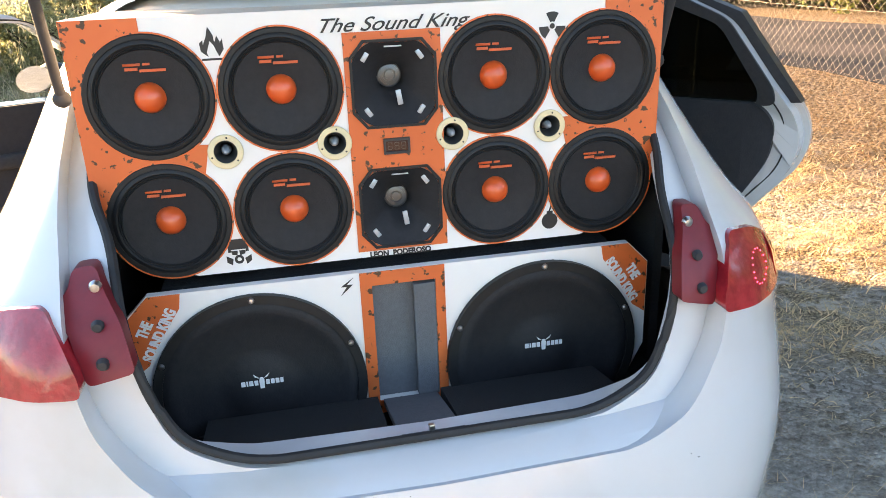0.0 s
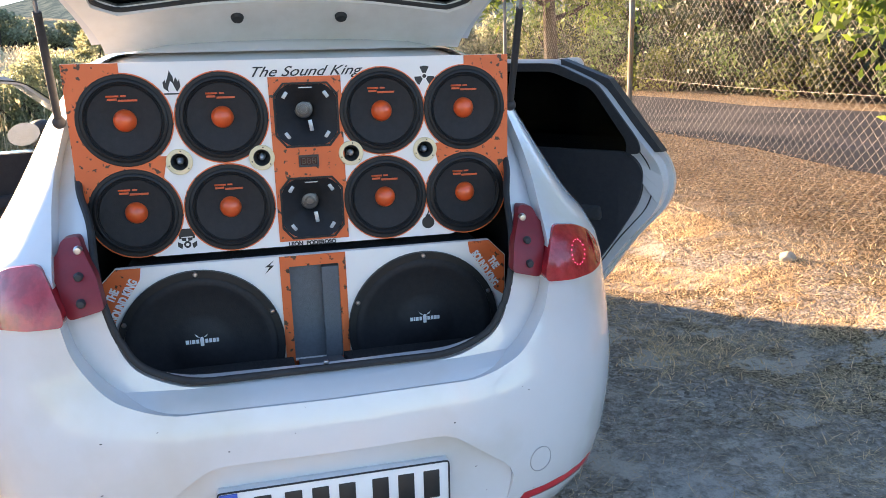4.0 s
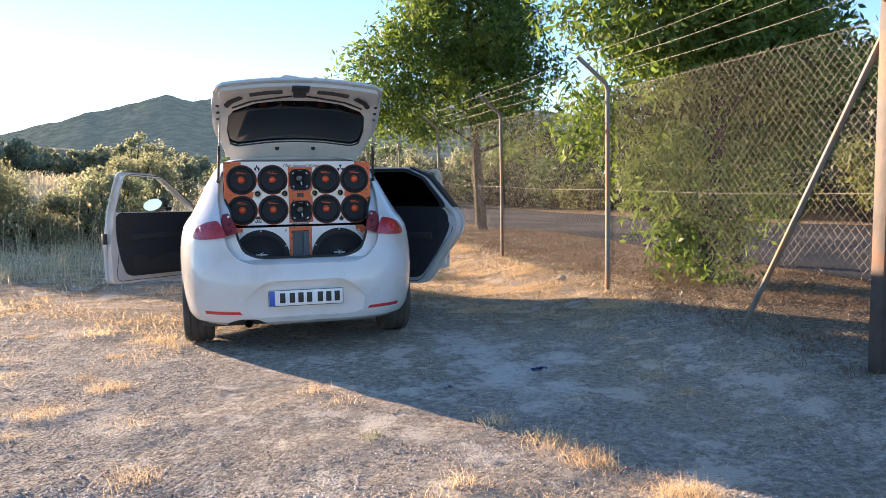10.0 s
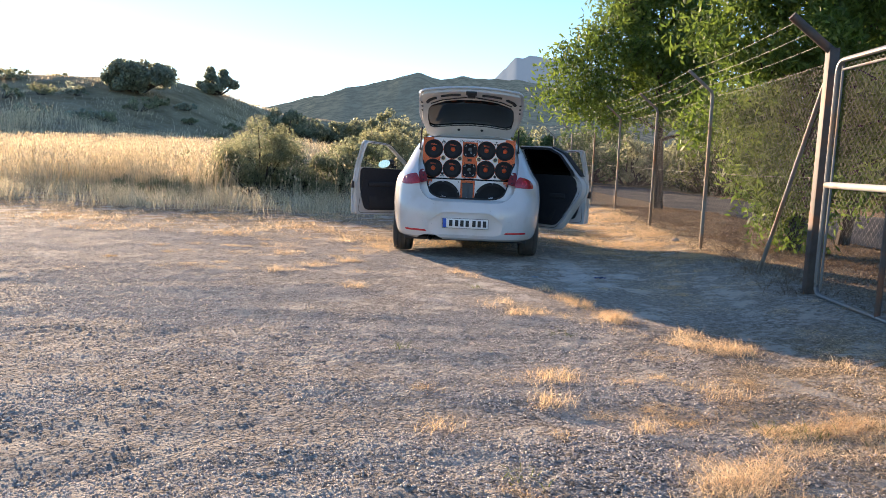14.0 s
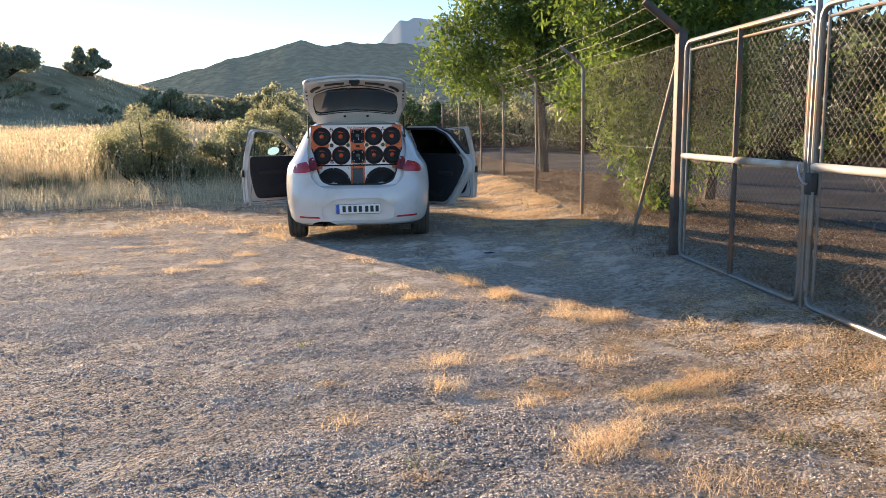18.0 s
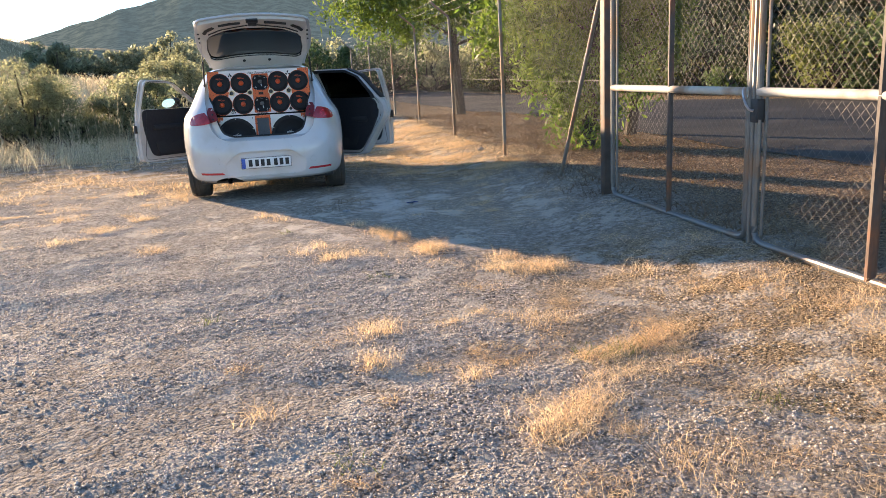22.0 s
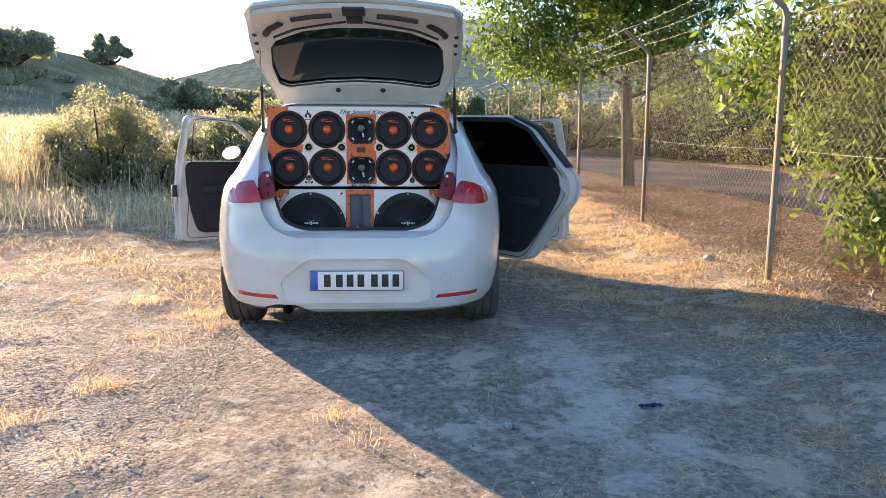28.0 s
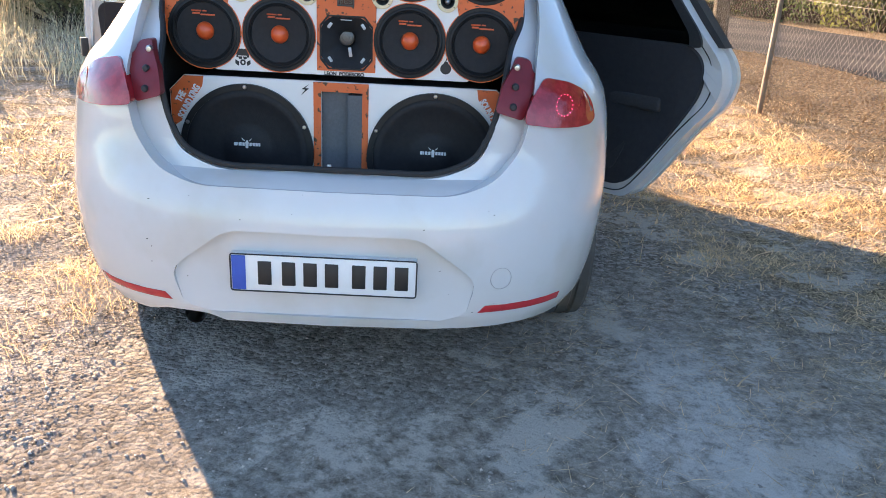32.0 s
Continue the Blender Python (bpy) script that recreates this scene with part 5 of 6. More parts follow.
LENS = [(.592, .971), (.674, .955), (.728, .929), (.753, .897), (.766, .852), (.748, .838), (.70, .836), (.62, .842), (.537, .855), (.540, .885), (.562, .928)]
AMBER = [(.716, .932), (.734, .918), (.758, .868), (.760, .850), (.744, .842), (.730, .86), (.727, .90)]
MOUNT = [(.515, 1.018), (.557, 1.010), (.563, .978), (.588, .971), (.556, .925), (.534, .858), (.455, .882), (.473, .948), (.504, .992)]
for s in (-1, 1):
    def flip(pts):
        return [(s * x, z) for x, z in pts]
    lamp = part("tail_lamp", skin_poly(round_poly(flip(LENS), .02, 4), .012, .04), red_lens, car,
                "glossy red tail lamp lens" if s < 0 else "glossy red tail lamp with an amber tip and lit red ring")
    if s > 0:
        part("amber_tip", skin_poly(round_poly(flip(AMBER), .01, 3), .0135, .008), amber, lamp)
        ring = bmesh.new()
        for k in range(16):
            a = k * math.tau / 16
            p = on_tail(s * (.655 + .026 * math.cos(a)), .898 + .028 * math.sin(a), .0125)
            bmesh.ops.create_icosphere(ring, subdivisions=1, radius=.0016, matrix=Matrix.Translation(p))
        part("led_ring", ring, lamp_on, lamp, "lit red ring")
    mount = part("lamp_mount", skin_poly(round_poly(flip(MOUNT), .012, 3), -.02, .055), red_inner, car, "matt red lamp mount with screws")
    for zz in (.895, .945, .992):
        sc = bmesh.new()
        p = on_tail(s * (.505 + .1 * (zz - .9)), zz, -.02)
        lathe(sc, [(0, .010), (.007, .009), (.010, .004), (.011, 0)], 12, Matrix.Translation(p))
        part("screw", sc, steel if zz > .97 else black_trim, mount)

# number plate, its characters as bars
plate = part("number_plate", box(bmesh.new(), -.26, .0, .365, .26, .027, .475, .003), plate_white, car, "white number plate with a blue band")
part("blue_band", box(bmesh.new(), -.256, -.003, .369, -.218, .002, .471, .001), plate_blue, plate)
for cx in (-.165, -.098, -.038, .022, .098, .158, .218):
    part("character_bar", box(bmesh.new(), cx - .019, -.0025, .385, cx + .019, .002, .456, .002), ink, plate)
part("plate_edge", path_tube(bmesh.new(), [(a, -.001, b) for a, b in round_poly([(-.26, .365), (.26, .365), (.26, .475), (-.26, .475)], .008, 3)], .0022, 6, closed=True), black_trim, plate)
# reflectors, tow cover, scuffs
for s in (-1, 1):
    part("reflector", skin_patch((.312, .335, (lambda z: s * (.44 + .9 * (z - .312))), (lambda z: s * (.69 + .3 * (z - .312)))), .005, .01, 16, 4), reflector_red, car, "slim red bumper reflector")
bm = bmesh.new()
p = on_tail(.50, .425, .001)
path_tube(bm, [on_tail(.50 + .03 * math.cos(k * math.tau / 24), .425 + .033 * math.sin(k * math.tau / 24), .0003) for k in range(24)], .0010, 5, closed=True)
part("tow_eye_cover", bm, alloy, car)
rnd = random.Random(6)
for k in range(26):
    x, z = rnd.uniform(-.6, .6), rnd.choice([rnd.uniform(.55, .69), rnd.uniform(.27, .5)])
    if abs(x) < .28 and z < .5:
        continue
    bm = bmesh.new()
    p = on_tail(x, z, .0004)
    bmesh.ops.create_icosphere(bm, subdivisions=1, radius=1, matrix=Matrix.Translation(p) @ Matrix.Diagonal((rnd.uniform(.001, .004), .0006, rnd.uniform(.0008, .0015), 1)))
    part("paint_chip", bm, black_trim, car)
# boot: seal round the opening, lip, floor and side trim
part("boot_seal", path_tube(bmesh.new(), [(x * .985, on_tail(x, min(z, 1.40)).y + recess(z) + .008, z + (.012 if z < .8 else 0)) for x, z in APERTURE], .0085, 8, closed=True), rubber, car, "black rubber boot seal")
for s in (-1, 1):
    bm = bmesh.new()
    slab(bm, [(.125, .585), (.36, .585), (.36, .63), (.16, .668), (.125, .66)], depth=s * .335, place=Matrix.Translation((s * .066, 0, 0)), axis="x")
    part("boot_sill_trim", bm, carpet, car, "black trim inside the boot sill", smooth=False)
part("boot_floor", box(bmesh.new(), -.60, .12, .545, .60, 1.2, .583, .008), carpet, car)
for s in (-1, 1):
    bm = bmesh.new()
    slab(bm, [(.42, .583), (1.2, .583), (1.2, 1.0), (.98, 1.28), (.82, 1.28), (.68, 1.18), (.42, .98)], depth=s * .02, place=Matrix.Translation((s * .56, 0, 0)), axis="x")
    part("boot_side_trim", bm, carpet, car)
bm = bmesh.new()
tube(bm, (-.40, .10, .235), (-.40, .5, .235), .030, seg=20, caps=False)
tube(bm, (-.40, .10, .235), (-.40, .45, .235), .026, seg=20, caps=False)
part("exhaust", bm, steel, car, "short dull exhaust pipe under the bumper")
part("underbody", box(bmesh.new(), -.72, .3, .19, .72, 4.0, .27, .02), black_trim, car)
# seam line of the closed rear door
bm = bmesh.new()
path_tube(bm, [(-(side_x(y, z) + .0004), y, z) for y, z in round_poly(REAR_DOOR, .04)], .0025, 5, closed=True)
part("door_seam", bm, black_trim, car)


# wheels
def wheel(x, y):
    s = 1 if x > 0 else -1
    w = part("wheel", bmesh.new(), tyre_mat, car, "dusty black tyre on an alloy rim")
    w.location = (x, y, .312)
    tyre = bmesh.new()
    turn = Matrix.Rotation(s * math.pi / 2, 4, 'Z')
    prof = [(.205, -.085), (.25, -.102), (.29, -.105), (.306, -.09), (.312, -.06), (.304, -.055), (.304, -.045), (.312, -.04), (.312, -.004), (.304, -.002), (.304, .006), (.312, .008), (.312, .04), (.304, .045), (.304, .055), (.312, .06), (.306, .09), (.29, .105), (.25, .102), (.205, .085)]
    lathe(tyre, prof, 48, turn)
    part("tyre", tyre, tyre_mat, w)
    rim = bmesh.new()
    lathe(rim, [(.205, -.085), (.195, -.07), (.19, .0), (.195, .07), (.207, .088), (.2, .09), (.185, .06), (.0, .03)], 40, turn)
    part("rim", rim, alloy, w)
    for k in range(10):
        spk = bmesh.new()
        bmesh.ops.create_cube(spk, size=1, matrix=turn @ Matrix.Rotation(k * math.tau / 10, 4, 'Y') @ Matrix.Translation((.11, -.07, 0)) @ Matrix.Diagonal((.16, .03, .028, 1)))
        part("spoke", spk, alloy, w)
    # the empty mesh that carries the wheel is a hub
    hub = bmesh.new()
    lathe(hub, [(.05, -.05), (.05, .07), (.04, .085), (0, .09)], 20, turn)
    hub.to_mesh(w.data)
    hub.free()


for xx in (-.765, .765):
    wheel(xx, .80)
    wheel(xx, 3.38)

# ---- tailgate, raised ----
HINGE = Vector((0, .735, 1.435))
TAIL_DIR = Vector((0, -.80, .565)).normalized()      # from the hinge to the lock
TAIL_OUT = Vector((0, .565, .80)).normalized()       # outer side, up when raised


def gate_at(u, s, w=0.0):
    """u: across, s: down the tailgate from its hinge, w: towards the outer skin."""
    bow = -.05 * (u / .62) ** 2 - .10 * smooth01(.62, .98, s) + .0
    return HINGE + Vector((u, 0, 0)) + TAIL_DIR * s + TAIL_OUT * (w + bow)


def gate_half(s):
    return .525 + .078 * smooth01(0, .42, s) - .02 * smooth01(.55, .82, s) - .10 * smooth01(.80, .96, s) ** 2


tailgate = part("tailgate", bmesh.new(), [paint, paint_in], car, "raised white tailgate with a dark window")
GLASS_OUT = [(-.43, .150), (-.2, .170), (0, .176), (.2, .170), (.43, .150), (.485, .19), (.505, .35), (.49, .52), (.455, .575), (.30, .64), (.12, .665), (-.12, .665), (-.30, .64), (-.455, .575), (-.49, .52), (-.505, .35), (-.485, .19)]


def tail_panel(w, half_in, holes, mat, depth, bm=None):
    outer = []
    n = 22
    for k in range(n + 1):
        s = .0 + (.915 - .0) * k / n
        outer.append((gate_half(s) - half_in, s if k < n else .915 - half_in))
    top = [(x, .915 - half_in + .03 * (1 - (x / .5) ** 2)) for x in (.42, .3, .15, 0, -.15, -.3, -.42)]
    loop = outer + top + [(-a, b) for a, b in reversed(outer)]
    bm = bm or bmesh.new()
    tmp = bmesh.new()
    slab(tmp, loop, holes, depth=depth, axis="z")
    for e in range(2):
        bmesh.ops.subdivide_edges(tmp, edges=[d for d in tmp.edges if d.calc_length() > .12], cuts=1, use_grid_fill=False)
        bmesh.ops.triangulate(tmp, faces=tmp.faces[:])
    for v in tmp.verts:
        v.co = gate_at(v.co.x, v.co.y, w + v.co.z)
    me = bpy.data.meshes.new("tmp")
    tmp.to_mesh(me)
    tmp.free()
    bm.from_mesh(me)
    bpy.data.meshes.remove(me)
    return bm


bm = tail_panel(.035, .0, [GLASS_OUT], paint, .022)
part("inner_panel", tail_panel(.0, .035, [GLASS_OUT], paint_in, .034), paint_in, tailgate, "dusty inner tailgate panel")
bm.to_mesh(tailgate.data)
bm.free()
for p in tailgate.data.polygons:
    p.use_smooth = True
    p.material_index = 0
tailgate.data.set_sharp_from_angle(angle=radians(35))
g = bmesh.new()
slab(g, [(a * 1.03, (b - .43) * 1.05 + .43) for a, b in GLASS_OUT], depth=.004, axis="z")
for v in g.verts:
    v.co = gate_at(v.co.x, v.co.y, .030 + v.co.z)
part("rear_window", g, glass_dark, tailgate, "dark tinted rear window")
bm = bmesh.new()
path_tube(bm, [gate_at(a, b, .015) for a, b in round_poly(GLASS_OUT, .03, 3)], .007, 6, closed=True)
part("window_seal", bm, rubber, tailgate)
for xx in (-.138, .138):
    bm = bmesh.new()
    q = gate_at(xx, .115, .004)
    rot = TAIL_OUT.to_track_quat('Y', 'Z').to_matrix().to_4x4()
    lathe(bm, [(0, .016), (.014, .015), (.017, .008), (.017, 0)], 16, Matrix.Translation(q) @ rot)
    part("rubber_buffer", bm, rubber, tailgate)
bm = bmesh.new()
for x0, x1, s0, s1 in ((-.06, .06, .84, .925), (-.045, .045, .74, .84)):
    c = bmesh.new()
    box(c, x0, s0, -.02, x1, s1, .0, .006)
    for v in c.verts:
        v.co = gate_at(v.co.x, v.co.y, v.co.z)
    me = bpy.data.meshes.new("tmp")
    c.to_mesh(me)
    c.free()
    bm.from_mesh(me)
    bpy.data.meshes.remove(me)
part("latch", bm, black_trim, tailgate, "black tailgate latch")
for s in (-1, 1):
    # thick black bars stand in for the shade inside the panel's recesses
    for pts, r in (([(s * .12, .83), (s * .22, .82), (s * .34, .79)], .018), ([(s * .40, .75), (s * .47, .69), (s * .50, .64)], .02), ([(s * .05, .74), (s * .2, .70), (s * .33, .67), (s * .46, .61)], .008)):
        bm = bmesh.new()
        path_tube(bm, [gate_at(a, b, -.002) for a, b in pts], r, 8)
        part("inner_recess" if r > .01 else "wiring", bm, black_trim, tailgate)
    for ss in (.50, .57, .64):
        bm = bmesh.new()
        lathe(bm, [(0, .004), (.012, .003), (.014, 0)], 14, Matrix.Translation(gate_at(s * .56, ss, .0)) @ rot)
        part("plug", bm, black_trim, tailgate)
    # gas strut
    lo, hi = Vector((s * .58, .50, 1.25)), gate_at(s * .548, .54, -.01)
    st = part("gas_strut", tube(bmesh.new(), lo, lo.lerp(hi, .55), .0095, seg=12), black_trim, car, "black gas strut")
    part("rod", tube(bmesh.new(), lo.lerp(hi, .5), hi, .005, seg=10), steel, st)
    bm = bmesh.new()
    bmesh.ops.create_icosphere(bm, subdivisions=2, radius=.017, matrix=Matrix.Translation(lo))
    part("ball_joint", bm, black_trim, st)


# ---- doors ----
def door(name, poly, glass_poly, hinge_y, side, angle, tint, label, trim_poly, lean_top=.20):
    """Built closed on the flank, then swung about its front edge."""
    d = part(name, bmesh.new(), [paint, paint_in], car, label)
    hx = side * .865
    d.matrix_basis = Matrix.Translation((hx, hinge_y, 0)) @ Matrix.Rotation(side * radians(angle), 4, 'Z')

    def bend(bm):
        for v in bm.verts:
            z = v.co.z
            y = v.co.y
            w, _, _ = levels_at(min(max(z, .3), 1.36))
            v.co = Vector((v.co.x + side * (w - .865), y - hinge_y, z))
        return bm
    bm = bmesh.new()
    slab(bm, round_poly(poly, .05), [round_poly(glass_poly, .03)], depth=-side * .03, axis="x")
    inner = [((y - hinge_y) * .97 + hinge_y - .01, .36 + (z - .36) * .985) for y, z in poly]
    slab(bm, round_poly(inner, .05), [round_poly([((y - hinge_y) * 1.0 + hinge_y, z) for y, z in glass_poly], .03)], depth=-side * .085, place=Matrix.Translation((-side * .031, 0, 0)), axis="x")
    bmesh.ops.subdivide_edges(bm, edges=[e for e in bm.edges if e.calc_length() > .25], cuts=2)
    bend(bm)
    bm.to_mesh(d.data)
    bm.free()
    g = bmesh.new()
    slab(g, [(a, b) for a, b in round_poly([((y - 2) * 1.02 + 2, (z - 1.1) * 1.04 + 1.1) for y, z in glass_poly], .03)], depth=-side * .004, place=Matrix.Translation((-side * .045, 0, 0)), axis="x")
    bmesh.ops.subdivide_edges(g, edges=[e for e in g.edges if e.calc_length() > .25], cuts=2)
    part("window_pane", bend(g), tint, d)
    t = bmesh.new()
    slab(t, round_poly(trim_poly, .07, 6), depth=-side * .03, place=Matrix.Translation((-side * .117, 0, 0)), axis="x")
    part("trim_panel", bend(t), door_cloth, d, "dark grey inner door panel")
    s = bmesh.new()
    path_tube(s, [(-side * .117, y, z) for y, z in round_poly([((y - hinge_y) * .93 + hinge_y - .01, .80 + (z - .80) * .955) for y, z in poly], .06)], .003, 6, closed=True)
    part("door_seal", bend(s), rubber, d)
    return d, bend


FT = [(2.16, .355), (2.95, .355), (3.0, .60), (2.96, .952), (2.06, .972), (2.10, .60)]
RT = [(1.90, .34), (1.91, 1.0), (1.10, 1.0), (1.05, .93), (1.065, .80), (1.17, .62), (1.29, .44), (1.37, .34)]
dfl, bend_l = door("front_door", FRONT_DOOR, FRONT_GLASS, 3.03, -1, 55, glass_clear, "white front door swung open", FT)
dfr, bend_r = door("front_door", FRONT_DOOR, FRONT_GLASS, 3.03, 1, 61, glass_clear, "white front door swung open", FT)
drr, bend_b = door("rear_door", REAR_DOOR, REAR_GLASS, 1.96, 1, 43, glass_dark, "white rear door swung open, with a tinted window", RT)
m = bmesh.new()
slab(m, [(1.335, 1.362), (1.16, 1.285), (1.04, 1.085), (.985, .995), (1.05, .99), (1.085, 1.05), (1.195, 1.255), (1.345, 1.325)], depth=-.062, place=Matrix.Translation((.002, 0, 0)), axis="x")
part("corner_trim", bend_b(m), black_trim, drr, "black window corner with the hidden door handle")
m = bmesh.new()
slab(m, round_poly([(1.93, .99), (1.93, 1.352), (1.335, 1.346), (1.185, 1.27), (1.055, 1.05), (1.05, .99)], .03), [round_poly(REAR_GLASS, .03)], depth=-.014, place=Matrix.Translation((-.1165, 0, 0)), axis="x")
bmesh.ops.subdivide_edges(m, edges=[e for e in m.edges if e.calc_length() > .25], cuts=2)
part("window_surround", bend_b(m), cabin_dark, drr, "black inner surround of the rear window")
m = bmesh.new()
box(m, -.185, 1.22, .70, -.145, 1.78, .765, .016, 3)
part("armrest", bend_b(m), cabin_dark, drr)
m = bmesh.new()
slab(m, round_poly([(1.42, .40), (1.84, .40), (1.84, .56), (1.36, .56)], .05), depth=-.022, place=Matrix.Translation((-.146, 0, 0)), axis="x")
part("door_pocket", bend_b(m), cabin_dark, drr)
for d, sd, bend in ((dfl, -1, bend_l), (dfr, 1, bend_r)):
    m = bmesh.new()
    box(m, min(-sd * .19, -sd * .146), 2.2, .70, max(-sd * .19, -sd * .146), 2.78, .765, .016, 3)
    part("armrest", bend(m), cabin_dark, d)
    m = bmesh.new()
    slab(m, round_poly([(2.24, .39), (2.86, .39), (2.90, .55), (2.2, .55)], .05), depth=-sd * .022, place=Matrix.Translation((-sd * .146, 0, 0)), axis="x")
    part("door_pocket", bend(m), cabin_dark, d)
for d, sd, bend in ((dfl, -1, bend_l), (dfr, 1, bend_r)):
    m = bmesh.new()
    bmesh.ops.create_uvsphere(m, u_segments=20, v_segments=12, radius=1, matrix=Matrix.Translation((sd * .17, 2.66, 1.03)) @ Matrix.Diagonal((.12, .07, .072, 1)))
    cap = part("wing_mirror", bend(m), black_trim, d, "door mirror in a dark shell")
    m = bmesh.new()
    bmesh.ops.create_cone(m, cap_ends=True, segments=24, radius1=1, radius2=1, depth=.01, matrix=Matrix.Translation((sd * .16, 2.575, 1.03)) @ Matrix.Rotation(-sd * radians(24), 4, 'Z') @ Matrix.Rotation(math.pi / 2 - radians(15), 4, 'X') @ Matrix.Diagonal((.105, .062, 1, 1)))
    part("mirror_glass", bend(m), mirror_mat, cap)
    m = bmesh.new()
    box(m, min(0, sd * .09), 2.64, .97, max(0, sd * .09), 2.71, 1.01, .008)
    part("mirror_foot", bend(m), black_trim, cap)
    m = bmesh.new()
    box(m, min(-sd * .16, -sd * .145), 2.62, .86, max(-sd * .16, -sd * .145), 2.72, .885, .005)
    part("inner_handle", bend(m), alloy, d)
for d, sd, bend, yy, zz in ((dfl, -1, bend_l, 2.03, .72), (dfr, 1, bend_r, 2.03, .72), (drr, 1, bend_b, 1.05, .86)):
    m = bmesh.new()
    box(m, min(-sd * .03, -sd * .075), yy - .045, zz - .05, max(-sd * .03, -sd * .075), yy - .01, zz + .05, .004)
    part("door_latch", bend(m), black_trim, d)
    for k in range(4):
        m = bmesh.new()
        bmesh.ops.create_icosphere(m, subdivisions=1, radius=.008, matrix=Matrix.Translation((-sd * .06, yy - .006 + .02 * (k % 2), zz + .10 - .07 * k)))
        part("bolt", bend(m), black_trim, d)
m = bmesh.new()
slab(m, round_poly([((y - 1.5) * 1.02 + 1.5, (z - 1.15) * 1.03 + 1.15) for y, z in REAR_GLASS], .03), depth=.004, axis="x")
bmesh.ops.subdivide_edges(m, edges=[e for e in m.edges if e.calc_length() > .25], cuts=2)
for v in m.verts:
    v.co.x = -(side_x(v.co.y, v.co.z) - .02) + (v.co.x)
part("side_window", m, glass_dark, car, "dark tinted side window")
m = bmesh.new()
slab(m, [(-.62, 1.02), (.62, 1.02), (.49, 1.40), (-.49, 1.40)], depth=.006, axis="y")
for v in m.verts:
    v.co.y += 3.02 - (v.co.z - 1.02) * 1.95
part("windscreen", m, glass_clear, car)


# cabin: seats, dashboard, wheel
def seat(x, y, wide=.5):
    s = part("seat", box(bmesh.new(), x - wide / 2, y, .45, x + wide / 2, y + .5, .62, .06, 3), cabin_dark, car, "dark cloth car seat")
    b = bmesh.new()
    box(b, x - wide / 2, 0, 0, x + wide / 2, .14, .62, .055, 3)
    for v in b.verts:
        v.co = Vector((v.co.x * (1 - .12 * v.co.z) + x * .12 * v.co.z, y + .02 + v.co.y - v.co.z * .25, .58 + v.co.z))
    part("backrest", b, cabin_dark, s)
    h = bmesh.new()
    box(h, x - .12, y - .20, 1.19, x + .12, y - .10, 1.34, .035, 3)
    part("headrest", h, cabin_dark, s)


seat(-.36, 2.15)
seat(.36, 2.15)
seat(0, 1.35, 1.2)
part("dashboard", box(bmesh.new(), -.70, 2.75, .62, .70, 3.2, .98, .08, 3), cabin_dark, car)


# ---- loudspeaker boxes ----
wall = thing("speaker_box", "orange and white loudspeaker box with eight woofers in the boot", "loudspeaker")
BX, BZ0, BZ1, BY = .540, .918, 1.388, .405
face = [(-BX, BZ1), (BX, BZ1), (BX, BZ0 + .13), (BX - .022, BZ0 + .07), (BX - .075, BZ0 + .028), (BX - .16, BZ0), (-BX + .16, BZ0), (-BX + .075, BZ0 + .028), (-BX + .022, BZ0 + .07), (-BX, BZ0 + .13)]
COLS, ROWZ = (-.415, -.191, .203, .421), (1.254, 1.030)
R8, HX, HZ = .109, .012, (1.252, 1.016)
TWX = (-.301, -.105, .118, .312)


def ring_hole(x, z, r, n=32):
    return [(x + r * math.cos(k * math.tau / n), z + r * math.sin(k * math.tau / n)) for k in range(n)]


def octagon(x, z, h):
    c = h * .66
    return [(x + a, z + b) for a, b in ((-h, c), (-c, h), (c, h), (h, c), (h, -c), (c, -h), (-c, -h), (-h, -c))]


speakers = [(x, z) for z in ROWZ for x in COLS]
part("front_panel", slab(bmesh.new(), face, [ring_hole(x, z, .09) for x, z in speakers] + [octagon(HX, z, .074) for z in HZ] + [ring_hole(x, 1.151, .022, 20) for x in TWX], depth=.018, place=Matrix.Translation((0, BY, 0))), vinyl_white, wall, "white vinyl front panel", smooth=False)
bm = bmesh.new()
slab(bm, [(a * .998, b - .001) for a, b in face], depth=.26, place=Matrix.Translation((0, BY + .10, 0)))
part("carcass", bm, vinyl_white, wall, smooth=False)
bm = bmesh.new()
slab(bm, [(a * 1.0, b) for a, b in face], [[(a * .97, (b - 1.15) * .95 + 1.15) for a, b in face]], depth=.085, place=Matrix.Translation((0, BY + .0175, 0)))
part("edge_band", bm, vinyl_white, wall, smooth=False)


def decal(name, outer, holes=(), mat=None, out=.002, parent=wall, label="", y=BY):
    return part(name, slab(bmesh.new(), outer, holes, depth=out + .0005, place=Matrix.Translation((0, y - out, 0))), mat or vinyl_orange, parent, label, smooth=False)


